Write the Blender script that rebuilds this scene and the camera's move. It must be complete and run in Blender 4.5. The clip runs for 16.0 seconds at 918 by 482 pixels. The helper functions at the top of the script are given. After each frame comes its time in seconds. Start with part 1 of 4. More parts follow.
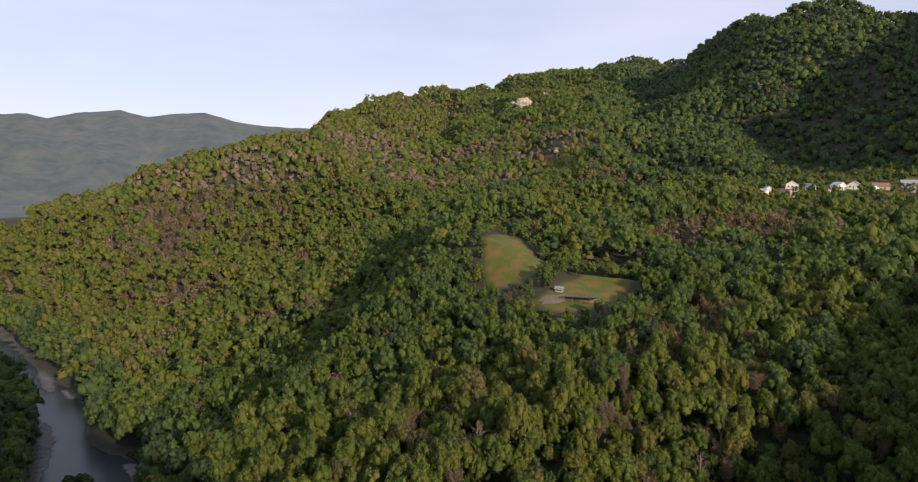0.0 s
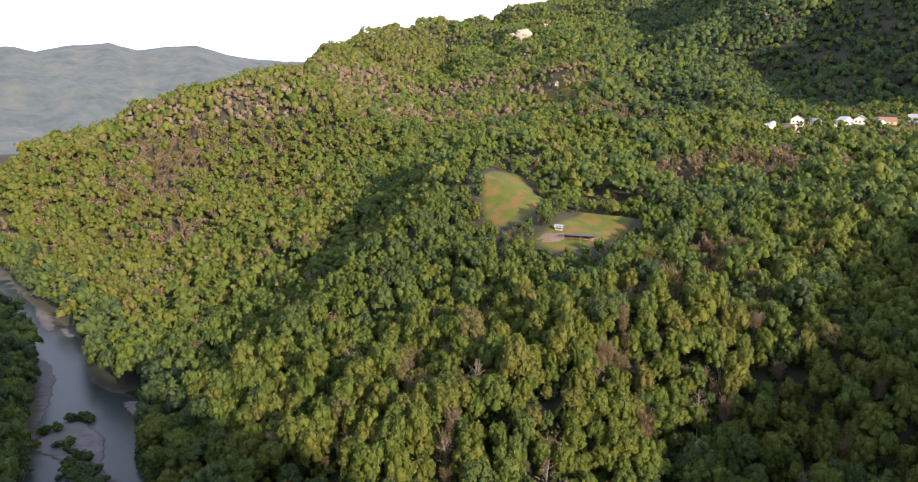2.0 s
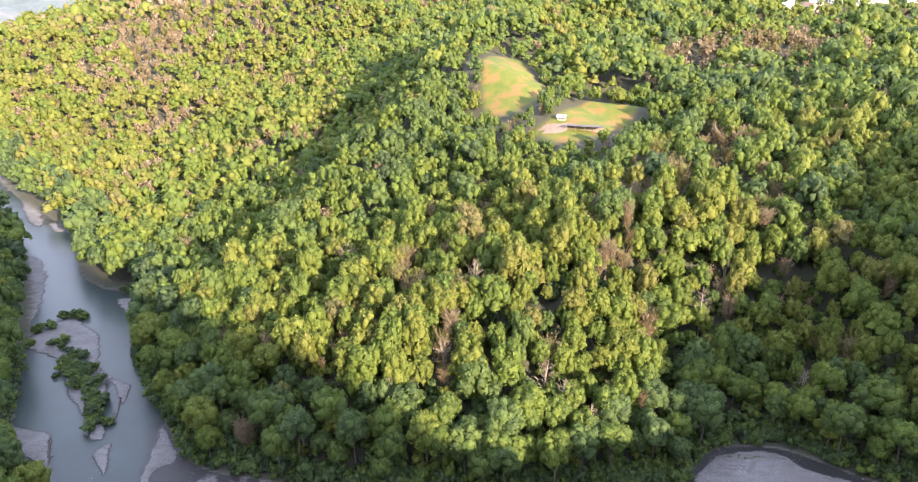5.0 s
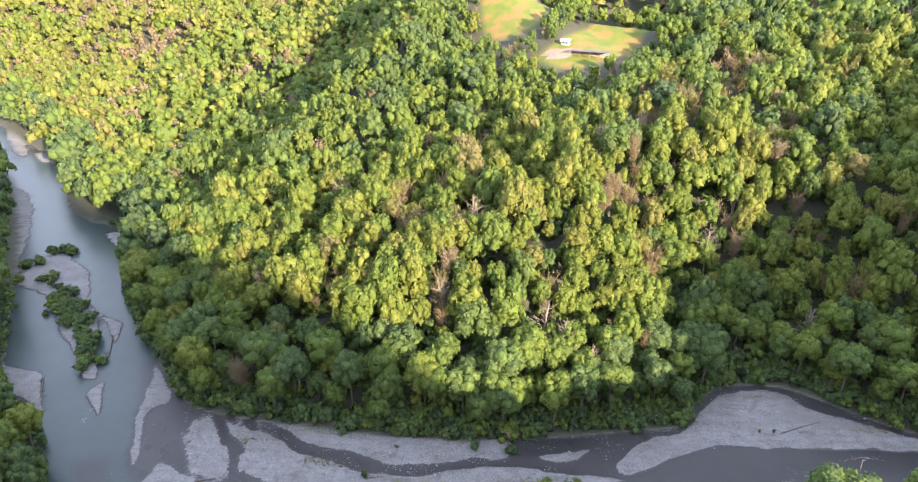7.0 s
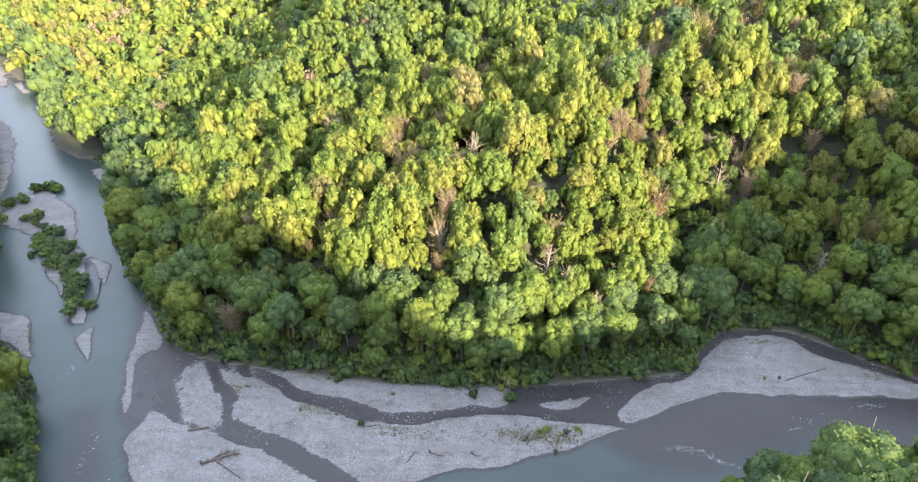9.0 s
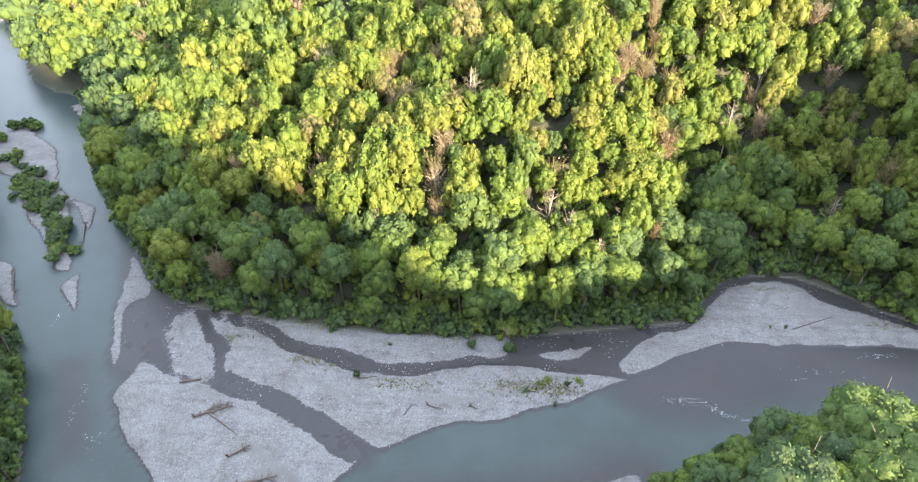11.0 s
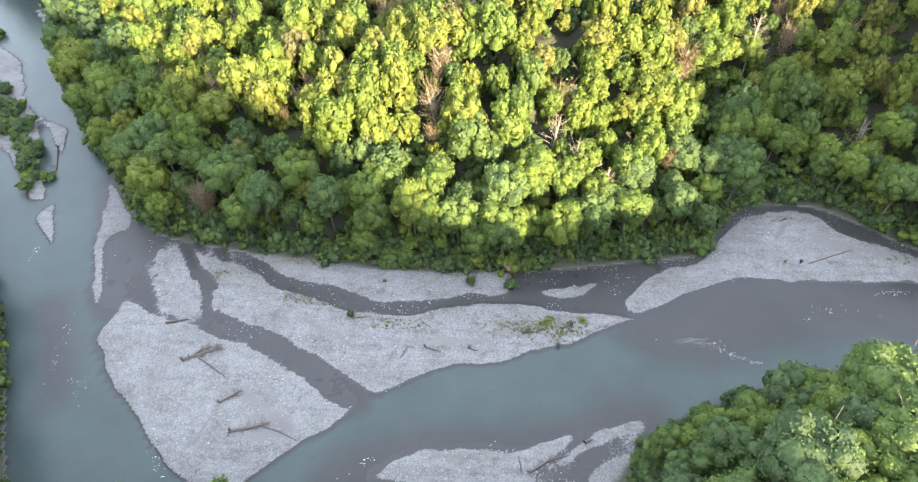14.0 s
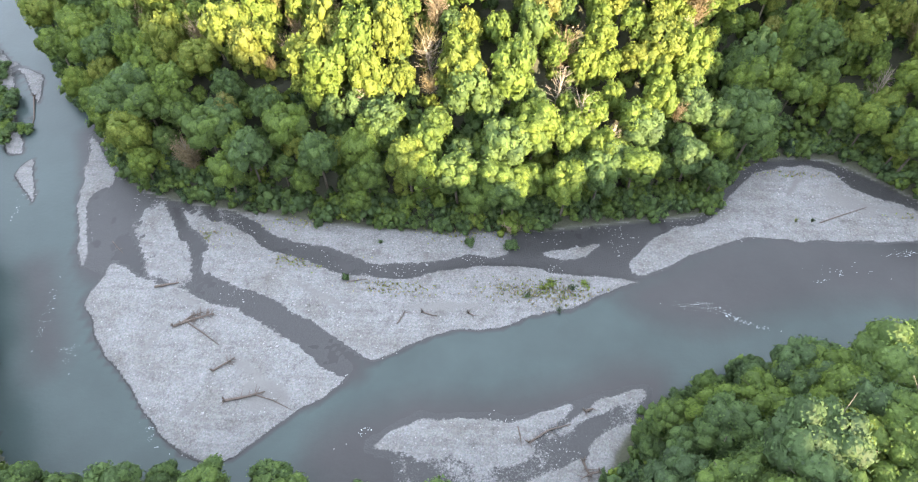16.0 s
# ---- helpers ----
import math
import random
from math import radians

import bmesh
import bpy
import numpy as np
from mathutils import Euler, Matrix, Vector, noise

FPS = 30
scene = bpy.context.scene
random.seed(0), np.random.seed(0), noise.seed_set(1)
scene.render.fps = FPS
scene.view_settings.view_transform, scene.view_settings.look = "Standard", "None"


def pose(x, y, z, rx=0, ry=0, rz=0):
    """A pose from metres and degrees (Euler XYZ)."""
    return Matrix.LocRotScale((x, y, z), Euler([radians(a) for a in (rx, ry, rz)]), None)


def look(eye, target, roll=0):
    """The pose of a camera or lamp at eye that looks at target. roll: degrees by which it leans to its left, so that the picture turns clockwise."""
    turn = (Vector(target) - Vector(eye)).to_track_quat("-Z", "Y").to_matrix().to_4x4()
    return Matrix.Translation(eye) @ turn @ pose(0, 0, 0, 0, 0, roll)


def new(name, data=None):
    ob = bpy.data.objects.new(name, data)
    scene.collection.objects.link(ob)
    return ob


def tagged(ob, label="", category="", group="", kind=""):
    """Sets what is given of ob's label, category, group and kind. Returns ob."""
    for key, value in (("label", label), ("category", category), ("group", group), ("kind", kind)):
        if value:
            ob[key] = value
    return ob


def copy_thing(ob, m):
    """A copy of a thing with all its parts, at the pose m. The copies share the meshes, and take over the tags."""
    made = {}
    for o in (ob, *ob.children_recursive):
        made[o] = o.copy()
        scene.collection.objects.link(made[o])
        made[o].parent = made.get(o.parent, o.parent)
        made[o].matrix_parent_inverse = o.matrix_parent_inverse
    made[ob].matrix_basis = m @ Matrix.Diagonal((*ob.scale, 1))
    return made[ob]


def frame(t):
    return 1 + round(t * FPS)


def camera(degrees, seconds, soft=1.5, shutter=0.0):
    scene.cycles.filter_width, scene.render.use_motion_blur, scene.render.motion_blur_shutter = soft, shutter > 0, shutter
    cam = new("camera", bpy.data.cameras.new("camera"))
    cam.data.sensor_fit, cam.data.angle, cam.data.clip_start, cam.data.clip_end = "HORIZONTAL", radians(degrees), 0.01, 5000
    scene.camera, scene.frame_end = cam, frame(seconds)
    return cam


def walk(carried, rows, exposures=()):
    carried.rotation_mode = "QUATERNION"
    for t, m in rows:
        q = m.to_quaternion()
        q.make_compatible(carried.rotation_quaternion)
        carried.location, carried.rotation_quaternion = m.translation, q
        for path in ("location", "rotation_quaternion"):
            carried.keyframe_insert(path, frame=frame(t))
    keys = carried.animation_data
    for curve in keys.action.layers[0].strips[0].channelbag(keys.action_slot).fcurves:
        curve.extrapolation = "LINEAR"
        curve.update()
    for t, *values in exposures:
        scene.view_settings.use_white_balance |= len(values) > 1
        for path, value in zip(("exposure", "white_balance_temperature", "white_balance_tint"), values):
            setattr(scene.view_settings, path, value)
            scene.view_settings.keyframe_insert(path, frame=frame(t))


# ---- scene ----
cam = camera(68.6, 16.0, soft=1.1)
PATH = [
    (0, (1.966, -30.957, 123.873), (1.811, -28.974, 123.66), 0.1),
    (0.5, (1.985, -29.619, 123.893), (1.832, -27.641, 123.64), 0.1),
    (1, (1.959, -28.319, 123.926), (1.807, -26.347, 123.628), 0.0),
    (1.5, (1.862, -27.087, 123.935), (1.712, -25.123, 123.587), 0.0),
    (2, (1.695, -25.608, 123.942), (1.547, -23.654, 123.542), 0.0),
    (2.5, (1.594, -23.854, 123.9), (1.448, -21.912, 123.446), 0.0),
    (3, (1.503, -22.028, 123.894), (1.359, -20.099, 123.386), -0.0),
    (3.5, (1.425, -20.158, 123.915), (1.283, -18.245, 123.352), -0.0),
    (4, (1.305, -18.284, 123.93), (1.166, -16.387, 123.314), -0.1),
    (6.5, (0.524, -8.014, 123.632), (0.397, -6.219, 122.758), -0.1),
    (7, (0.442, -5.839, 123.527), (0.317, -4.069, 122.605), -0.1),
    (7.5, (0.308, -3.602, 123.367), (0.185, -1.857, 122.397), -0.1),
    (8, (0.162, -1.347, 123.155), (0.042, 0.372, 122.139), -0.1),
    (8.5, (0.109, 0.971, 122.928), (-0.009, 2.662, 121.866), -0.1),
    (9, (0.093, 3.249, 122.761), (-0.023, 4.91, 121.654), -0.1),
    (11.5, (-0.708, 14.038, 121.593), (-0.806, 15.54, 120.277), -0.0),
    (12, (-0.92, 16.344, 121.48), (-1.015, 17.812, 120.125), 0.0),
    (12.5, (-1.093, 18.459, 121.411), (-1.184, 19.891, 120.018), 0.0),
    (13, (-1.114, 20.695, 121.266), (-1.204, 22.09, 119.836), 0.0),
    (13.5, (-1.233, 22.906, 121.123), (-1.319, 24.265, 119.658), 0.0),
    (14, (-1.296, 25.146, 121.03), (-1.38, 26.467, 119.53), 0.0),
    (14.5, (-1.392, 27.42, 120.985), (-1.473, 28.7, 119.451), 0.1),
    (15, (-1.455, 29.797, 120.998), (-1.533, 31.035, 119.429), 0.0),
    (15.5, (-1.552, 32.146, 121.001), (-1.627, 33.342, 119.4), -0.0),
    (16, (-1.701, 34.508, 120.95), (-1.772, 35.66, 119.316), 0.0),
]
EXPOSURES = [(0, 0.18, 6400, 27), (1, 0.46, 6400, 27), (1.5, 0.76, 6400, 27), (2.0, 1.12, 6350, 28), (2.5, 1.46, 6300, 29), (3.5, 2.04, 6300, 30), (7, 2.62, 6350, 24), (9, 2.86, 6450, 20), (12.5, 3.14, 6600, 16), (16, 3.28, 6700, 16)]
walk(cam, [(t, look(eye, target, roll)) for t, eye, target, roll in PATH], EXPOSURES)

# ---------------------------------------------------------------- light
SUN_AZ, SUN_EL = radians(140), radians(17)      # azimuth clockwise from +y
sun_dir = Vector((math.sin(SUN_AZ) * math.cos(SUN_EL), math.cos(SUN_AZ) * math.cos(SUN_EL), math.sin(SUN_EL)))
world = bpy.data.worlds.new("evening_sky")
scene.world = world
world.use_nodes = True
wn = world.node_tree
sky = wn.nodes.new("ShaderNodeTexSky")
sky.sky_type, sky.sun_disc = "NISHITA", False
sky.sun_elevation, sky.sun_rotation = SUN_EL, SUN_AZ
sky.altitude, sky.air_density, sky.dust_density, sky.ozone_density = 300, 1.0, 0.6, 1.5
veil = wn.nodes.new("ShaderNodeTexNoise")        # thin high cloud
veil.inputs["Scale"].default_value, veil.inputs["Detail"].default_value = 1.6, 5
stretch = wn.nodes.new("ShaderNodeMapping")
stretch.inputs["Scale"].default_value = (1, 0.7, 4.5)
stretch.inputs["Rotation"].default_value = (0.1, 0.25, 0.0)
coord = wn.nodes.new("ShaderNodeTexCoord")
wn.links.new(coord.outputs["Generated"], stretch.inputs["Vector"])
wn.links.new(stretch.outputs[0], veil.inputs["Vector"])
amount = wn.nodes.new("ShaderNodeMapRange")
amount.inputs["From Min"].default_value, amount.inputs["From Max"].default_value = 0.35, 0.68
amount.inputs["To Min"].default_value, amount.inputs["To Max"].default_value = 0.52, 0.85
wn.links.new(veil.outputs[0], amount.inputs["Value"])
blend = wn.nodes.new("ShaderNodeMix")
blend.data_type = "RGBA"
blend.inputs[7].default_value = (7.1, 8.0, 8.9, 1)
height = wn.nodes.new("ShaderNodeSeparateXYZ")       # the veil thins out towards the zenith
wn.links.new(coord.outputs["Generated"], height.inputs[0])
thin = wn.nodes.new("ShaderNodeMapRange")
thin.interpolation_type = "SMOOTHSTEP"
thin.inputs["From Min"].default_value, thin.inputs["From Max"].default_value = 0.12, 0.75
thin.inputs["To Min"].default_value, thin.inputs["To Max"].default_value = 1.0, 0.72
wn.links.new(height.outputs[2], thin.inputs["Value"])
veiled = wn.nodes.new("ShaderNodeMath")
veiled.operation = "MULTIPLY"
wn.links.new(amount.outputs[0], veiled.inputs[0])
wn.links.new(thin.outputs[0], veiled.inputs[1])
wn.links.new(veiled.outputs[0], blend.inputs[0])
wn.links.new(sky.outputs[0], blend.inputs[6])
wn.links.new(blend.outputs[2], wn.nodes["Background"].inputs[0])
wn.nodes["Background"].inputs[1].default_value = 0.100
sun = new("sun", bpy.data.lights.new("sun", "SUN"))
sun.data.energy, sun.data.angle, sun.data.color = 4.3, radians(0.6), (1.0, 0.84, 0.56)
sun.matrix_world = look((0, 0, 900), Vector((0, 0, 900)) - sun_dir)


# ---------------------------------------------------------------- materials
def nodes_of(name):
    m = bpy.data.materials.new(name)
    m.use_nodes = True
    return m, m.node_tree.nodes, m.node_tree.links, m.node_tree.nodes["Principled BSDF"]


def ramp_of(nodes, stops, interpolation="LINEAR"):
    r = nodes.new("ShaderNodeValToRGB")
    r.color_ramp.interpolation = interpolation
    while len(r.color_ramp.elements) < len(stops):
        r.color_ramp.elements.new(0.5)
    for e, (p, c) in zip(r.color_ramp.elements, stops):
        e.position, e.color = p, (*c, 1)
    return r


def noise_of(nodes, links, scale, detail=4, rough=0.6, coords="Object"):
    tc = nodes.new("ShaderNodeTexCoord")
    n = nodes.new("ShaderNodeTexNoise")
    n.inputs["Scale"].default_value, n.inputs["Detail"].default_value, n.inputs["Roughness"].default_value = scale, detail, rough
    links.new(tc.outputs[coords], n.inputs["Vector"])
    return n


def math_of(nodes, links, op, a, b, clamp=False):
    n = nodes.new("ShaderNodeMath")
    n.operation, n.use_clamp = op, clamp
    for i, v in enumerate((a, b)):
        if isinstance(v, (int, float)):
            n.inputs[i].default_value = v
        else:
            links.new(v, n.inputs[i])
    return n.outputs[0]


def mix_of(nodes, links, fac, a, b, kind="MIX"):
    n = nodes.new("ShaderNodeMix")
    n.data_type, n.blend_type = "RGBA", kind
    for i, v in ((0, fac), (6, a), (7, b)):
        if isinstance(v, (int, float)):
            n.inputs[i].default_value = v
        elif isinstance(v, tuple):
            n.inputs[i].default_value = (*v, 1)
        else:
            links.new(v, n.inputs[i])
    return n.outputs[2]


def attr_of(nodes, name):
    a = nodes.new("ShaderNodeAttribute")
    a.attribute_name = name
    return a.outputs["Fac"]


def plain_mat(name, colour, rough=0.8, vary=0.25, scale=2.0, metal=0.0, bump=0.0):
    m, nodes, links, p = nodes_of(name)
    n = noise_of(nodes, links, scale)
    dark = tuple(c * (1 - vary) for c in colour)
    lite = tuple(min(1, c * (1 + vary)) for c in colour)
    r = ramp_of(nodes, ((0.3, dark), (0.7, lite)))
    links.new(n.outputs[0], r.inputs[0])
    links.new(r.outputs[0], p.inputs["Base Color"])
    p.inputs["Roughness"].default_value, p.inputs["Metallic"].default_value = rough, metal
    if bump:
        b = nodes.new("ShaderNodeBump")
        b.inputs["Strength"].default_value, b.inputs["Distance"].default_value = bump, 0.05
        links.new(n.outputs[0], b.inputs["Height"])
        links.new(b.outputs[0], p.inputs["Normal"])
    return m


def foliage_mat():
    """Leaves: the attribute tint runs from blue-green over fresh and olive green to the rust of withered crowns."""
    m, nodes, links, p = nodes_of("foliage")
    oi = nodes.new("ShaderNodeObjectInfo")
    geo = nodes.new("ShaderNodeNewGeometry")
    t = math_of(nodes, links, "ADD", attr_of(nodes, "tint"), math_of(nodes, links, "MULTIPLY", math_of(nodes, links, "SUBTRACT", oi.outputs["Random"], 0.5), 0.12))
    t = math_of(nodes, links, "ADD", t, math_of(nodes, links, "MULTIPLY", math_of(nodes, links, "SUBTRACT", geo.outputs["Random Per Island"], 0.5), 0.10), True)
    r = ramp_of(nodes, ((0.0, (0.036, 0.058, 0.036)), (0.22, (0.080, 0.128, 0.046)), (0.42, (0.120, 0.172, 0.032)), (0.58, (0.160, 0.180, 0.036)), (0.70, (0.172, 0.152, 0.066)), (0.86, (0.228, 0.176, 0.104)), (1.0, (0.262, 0.216, 0.150))))
    links.new(t, r.inputs[0])
    v = math_of(nodes, links, "ADD", math_of(nodes, links, "MULTIPLY", geo.outputs["Random Per Island"], 0.36), 0.82)
    grain = noise_of(nodes, links, 2.6, 3, 0.7)
    gr = nodes.new("ShaderNodeMapRange")
    gr.inputs["From Min"].default_value, gr.inputs["From Max"].default_value = 0.32, 0.68
    gr.inputs["To Min"].default_value, gr.inputs["To Max"].default_value = 0.75, 1.4
    links.new(grain.outputs[0], gr.inputs["Value"])
    v = math_of(nodes, links, "MULTIPLY", v, gr.outputs[0])
    bump = nodes.new("ShaderNodeBump")
    bump.inputs["Strength"].default_value, bump.inputs["Distance"].default_value = 0.65, 0.4
    links.new(grain.outputs[0], bump.inputs["Height"])
    links.new(bump.outputs[0], p.inputs["Normal"])
    hsv = nodes.new("ShaderNodeHueSaturation")
    links.new(r.outputs[0], hsv.inputs["Color"])
    links.new(v, hsv.inputs["Value"])
    links.new(hsv.outputs[0], p.inputs["Base Color"])
    p.inputs["Roughness"].default_value = 0.62
    p.inputs["Specular IOR Level"].default_value = 0.25
    tr = nodes.new("ShaderNodeBsdfTranslucent")
    links.new(hsv.outputs[0], tr.inputs["Color"])
    mx = nodes.new("ShaderNodeMixShader")
    mx.inputs[0].default_value = 0.48
    links.new(p.outputs[0], mx.inputs[1])
    links.new(tr.outputs[0], mx.inputs[2])
    links.new(mx.outputs[0], nodes["Material Output"].inputs[0])
    return m


def ground_mat():
    """Forest floor, and by the attributes: river gravel (wet and dark near the water line), meadow, bare pale rock."""
    m, nodes, links, p = nodes_of("ground")
    geo = nodes.new("ShaderNodeNewGeometry")
    sep = nodes.new("ShaderNodeSeparateXYZ")
    links.new(geo.outputs["Position"], sep.inputs[0])
    big = noise_of(nodes, links, 0.12, 6)
    fine = noise_of(nodes, links, 2.4, 9, 0.82)
    stone = nodes.new("ShaderNodeTexVoronoi")
    tc = nodes.new("ShaderNodeTexCoord")
    links.new(tc.outputs["Object"], stone.inputs["Vector"])
    stone.inputs["Scale"].default_value = 3.4
    floor_ = ramp_of(nodes, ((0.3, (0.026, 0.028, 0.017)), (0.7, (0.058, 0.060, 0.034))))
    links.new(fine.outputs[0], floor_.inputs[0])
    dry = ramp_of(nodes, ((0.30, (0.070, 0.068, 0.066)), (0.5, (0.136, 0.132, 0.129)), (0.70, (0.215, 0.210, 0.205))))
    links.new(fine.outputs[0], dry.inputs[0])
    dry2 = mix_of(nodes, links, 0.16, dry.outputs[0], stone.outputs["Color"], "OVERLAY")
    bw = nodes.new("ShaderNodeHueSaturation")
    bw.inputs["Saturation"].default_value = 0.25
    links.new(dry2, bw.inputs["Color"])
    sandy = ramp_of(nodes, ((0.45, (1, 1, 1)), (0.75, (0.74, 0.71, 0.66))))
    links.new(big.outputs[0], sandy.inputs[0])
    clump = noise_of(nodes, links, 0.42, 10, 0.78)
    clumps = ramp_of(nodes, ((0.50, (1, 1, 1)), (0.60, (0.80, 0.79, 0.77)), (0.68, (0.56, 0.55, 0.53))))
    links.new(clump.outputs[0], clumps.inputs[0])
    dry4 = mix_of(nodes, links, 1.0, bw.outputs[0], clumps.outputs[0], "MULTIPLY")
    flow = nodes.new("ShaderNodeMapping")        # long faint streaks left by the flood, along the river
    flow.inputs["Rotation"].default_value = (0, 0, radians(28))
    flow.inputs["Scale"].default_value = (0.09, 0.62, 0.3)
    links.new(tc.outputs["Object"], flow.inputs["Vector"])
    streak = nodes.new("ShaderNodeTexNoise")
    streak.inputs["Scale"].default_value, streak.inputs["Detail"].default_value, streak.inputs["Roughness"].default_value = 1.0, 6, 0.65
    links.new(flow.outputs[0], streak.inputs["Vector"])
    streaks = ramp_of(nodes, ((0.34, (0.84, 0.83, 0.81)), (0.48, (1, 1, 1)), (0.70, (1.10, 1.10, 1.09))))
    links.new(streak.outputs[0], streaks.inputs[0])
    dry5 = mix_of(nodes, links, 1.0, dry4, streaks.outputs[0], "MULTIPLY")
    dry3 = mix_of(nodes, links, 1.0, dry5, sandy.outputs[0], "MULTIPLY")
    wet = ramp_of(nodes, ((0.3, (0.013, 0.0127, 0.0127)), (0.7, (0.032, 0.0315, 0.0315))))
    links.new(fine.outputs[0], wet.inputs[0])
    level = math_of(nodes, links, "ADD", sep.outputs["Z"], math_of(nodes, links, "MULTIPLY", math_of(nodes, links, "SUBTRACT", fine.outputs[0], 0.5), 0.32))
    lr = ramp_of(nodes, ((0.14, (0, 0, 0)), (0.19, (1, 1, 1))))
    links.new(level, lr.inputs[0])
    gravel = mix_of(nodes, links, lr.outputs[0], wet.outputs[0], dry3)
    grass = ramp_of(nodes, ((0.3, (0.058, 0.092, 0.008)), (0.48, (0.092, 0.108, 0.010)), (0.60, (0.165, 0.104, 0.026))))
    links.new(big.outputs[0], grass.inputs[0])
    grass2 = mix_of(nodes, links, 0.25, grass.outputs[0], fine.outputs[0], "OVERLAY")
    rock = ramp_of(nodes, ((0.3, (0.30, 0.27, 0.22)), (0.7, (0.55, 0.50, 0.42))))
    links.new(fine.outputs[0], rock.inputs[0])
    c = mix_of(nodes, links, attr_of(nodes, "gravel"), floor_.outputs[0], gravel)
    silt = ramp_of(nodes, ((0.3, (0.105, 0.101, 0.096)), (0.7, (0.135, 0.131, 0.126))))
    links.new(big.outputs[0], silt.inputs[0])
    c = mix_of(nodes, links, attr_of(nodes, "silt"), c, silt.outputs[0])
    c = mix_of(nodes, links, attr_of(nodes, "meadow"), c, grass2)
    c = mix_of(nodes, links, attr_of(nodes, "rock"), c, rock.outputs[0])
    links.new(c, p.inputs["Base Color"])
    rr = ramp_of(nodes, ((0.12, (0.55, 0.55, 0.55)), (0.25, (0.9, 0.9, 0.9))))
    links.new(level, rr.inputs[0])
    links.new(rr.outputs[0], p.inputs["Roughness"])
    b = nodes.new("ShaderNodeBump")
    b.inputs["Strength"].default_value, b.inputs["Distance"].default_value = 0.5, 0.2
    links.new(math_of(nodes, links, "ADD", fine.outputs[0], math_of(nodes, links, "MULTIPLY", stone.outputs["Distance"], -0.6)), b.inputs["Height"])
    links.new(b.outputs[0], p.inputs["Normal"])
    return m


def water_mat():
    """Milky grey-green melt water; the attribute depth lets the bed tint the shallows."""
    m, nodes, links, p = nodes_of("water")
    big = noise_of(nodes, links, 0.05, 4)
    streak = noise_of(nodes, links, 0.5, 6, 0.7)
    dep = math_of(nodes, links, "ADD", attr_of(nodes, "depth"), math_of(nodes, links, "MULTIPLY", math_of(nodes, links, "SUBTRACT", streak.outputs[0], 0.5), 0.12))
    r = ramp_of(nodes, ((0.04, (0.032, 0.031, 0.031)), (0.20, (0.030, 0.034, 0.033)), (0.45, (0.035, 0.050, 0.048))))
    links.new(dep, r.inputs[0])
    v = ramp_of(nodes, ((0.35, (0.85, 0.85, 0.85)), (0.65, (1.1, 1.1, 1.1))))
    links.new(big.outputs[0], v.inputs[0])
    links.new(mix_of(nodes, links, 1.0, r.outputs[0], v.outputs[0], "MULTIPLY"), p.inputs["Base Color"])
    p.inputs["Roughness"].default_value, p.inputs["IOR"].default_value = 0.30, 1.33
    w = noise_of(nodes, links, 1.1, 6, 0.65)
    b = nodes.new("ShaderNodeBump")
    b.inputs["Strength"].default_value, b.inputs["Distance"].default_value = 0.35, 0.12
    links.new(w.outputs[0], b.inputs["Height"])
    links.new(b.outputs[0], p.inputs["Normal"])
    return m


def far_mat():
    """Wooded mountains kilometres away; a faint blue glow stands in for the evening haze."""
    m, nodes, links, p = nodes_of("distant_mountains")
    n = noise_of(nodes, links, 0.012, 8, 0.7)
    r = ramp_of(nodes, ((0.34, (0.012, 0.024, 0.020)), (0.52, (0.045, 0.060, 0.040)), (0.66, (0.080, 0.074, 0.055)), (0.78, (0.16, 0.14, 0.12))))
    links.new(n.outputs[0], r.inputs[0])
    links.new(r.outputs[0], p.inputs["Base Color"])
    p.inputs["Roughness"].default_value = 1.0
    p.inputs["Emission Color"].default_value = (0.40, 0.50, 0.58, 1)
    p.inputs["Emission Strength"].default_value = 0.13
    return m


FOLIAGE, GROUND, WATER, FAR = foliage_mat(), ground_mat(), water_mat(), far_mat()
BARK = plain_mat("bark", (0.10, 0.085, 0.065), 0.9, 0.4, 3.0, bump=0.6)
DEADWOOD = plain_mat("dead_wood", (0.25, 0.21, 0.165), 0.85, 0.3, 2.0, bump=0.4)
DRIFT = plain_mat("drift_wood", (0.085, 0.066, 0.054), 0.85, 0.4, 4.0, bump=0.4)
STONE = plain_mat("river_stone", (0.21, 0.206, 0.202), 0.8, 0.35, 1.3, bump=0.3)


# ---------------------------------------------------------------- the lie of the land
def hashed(ix, iy, seed):
    h = np.sin(ix * 127.1 + iy * 311.7 + seed * 74.7) * 43758.5453
    return h - np.floor(h)


def value_noise(x, y, seed=0):
    ix, iy = np.floor(x), np.floor(y)
    fx, fy = x - ix, y - iy
    fx, fy = fx * fx * (3 - 2 * fx), fy * fy * (3 - 2 * fy)
    a, b = hashed(ix, iy, seed), hashed(ix + 1, iy, seed)
    c, d = hashed(ix, iy + 1, seed), hashed(ix + 1, iy + 1, seed)
    return (a + (b - a) * fx) * (1 - fy) + (c + (d - c) * fx) * fy


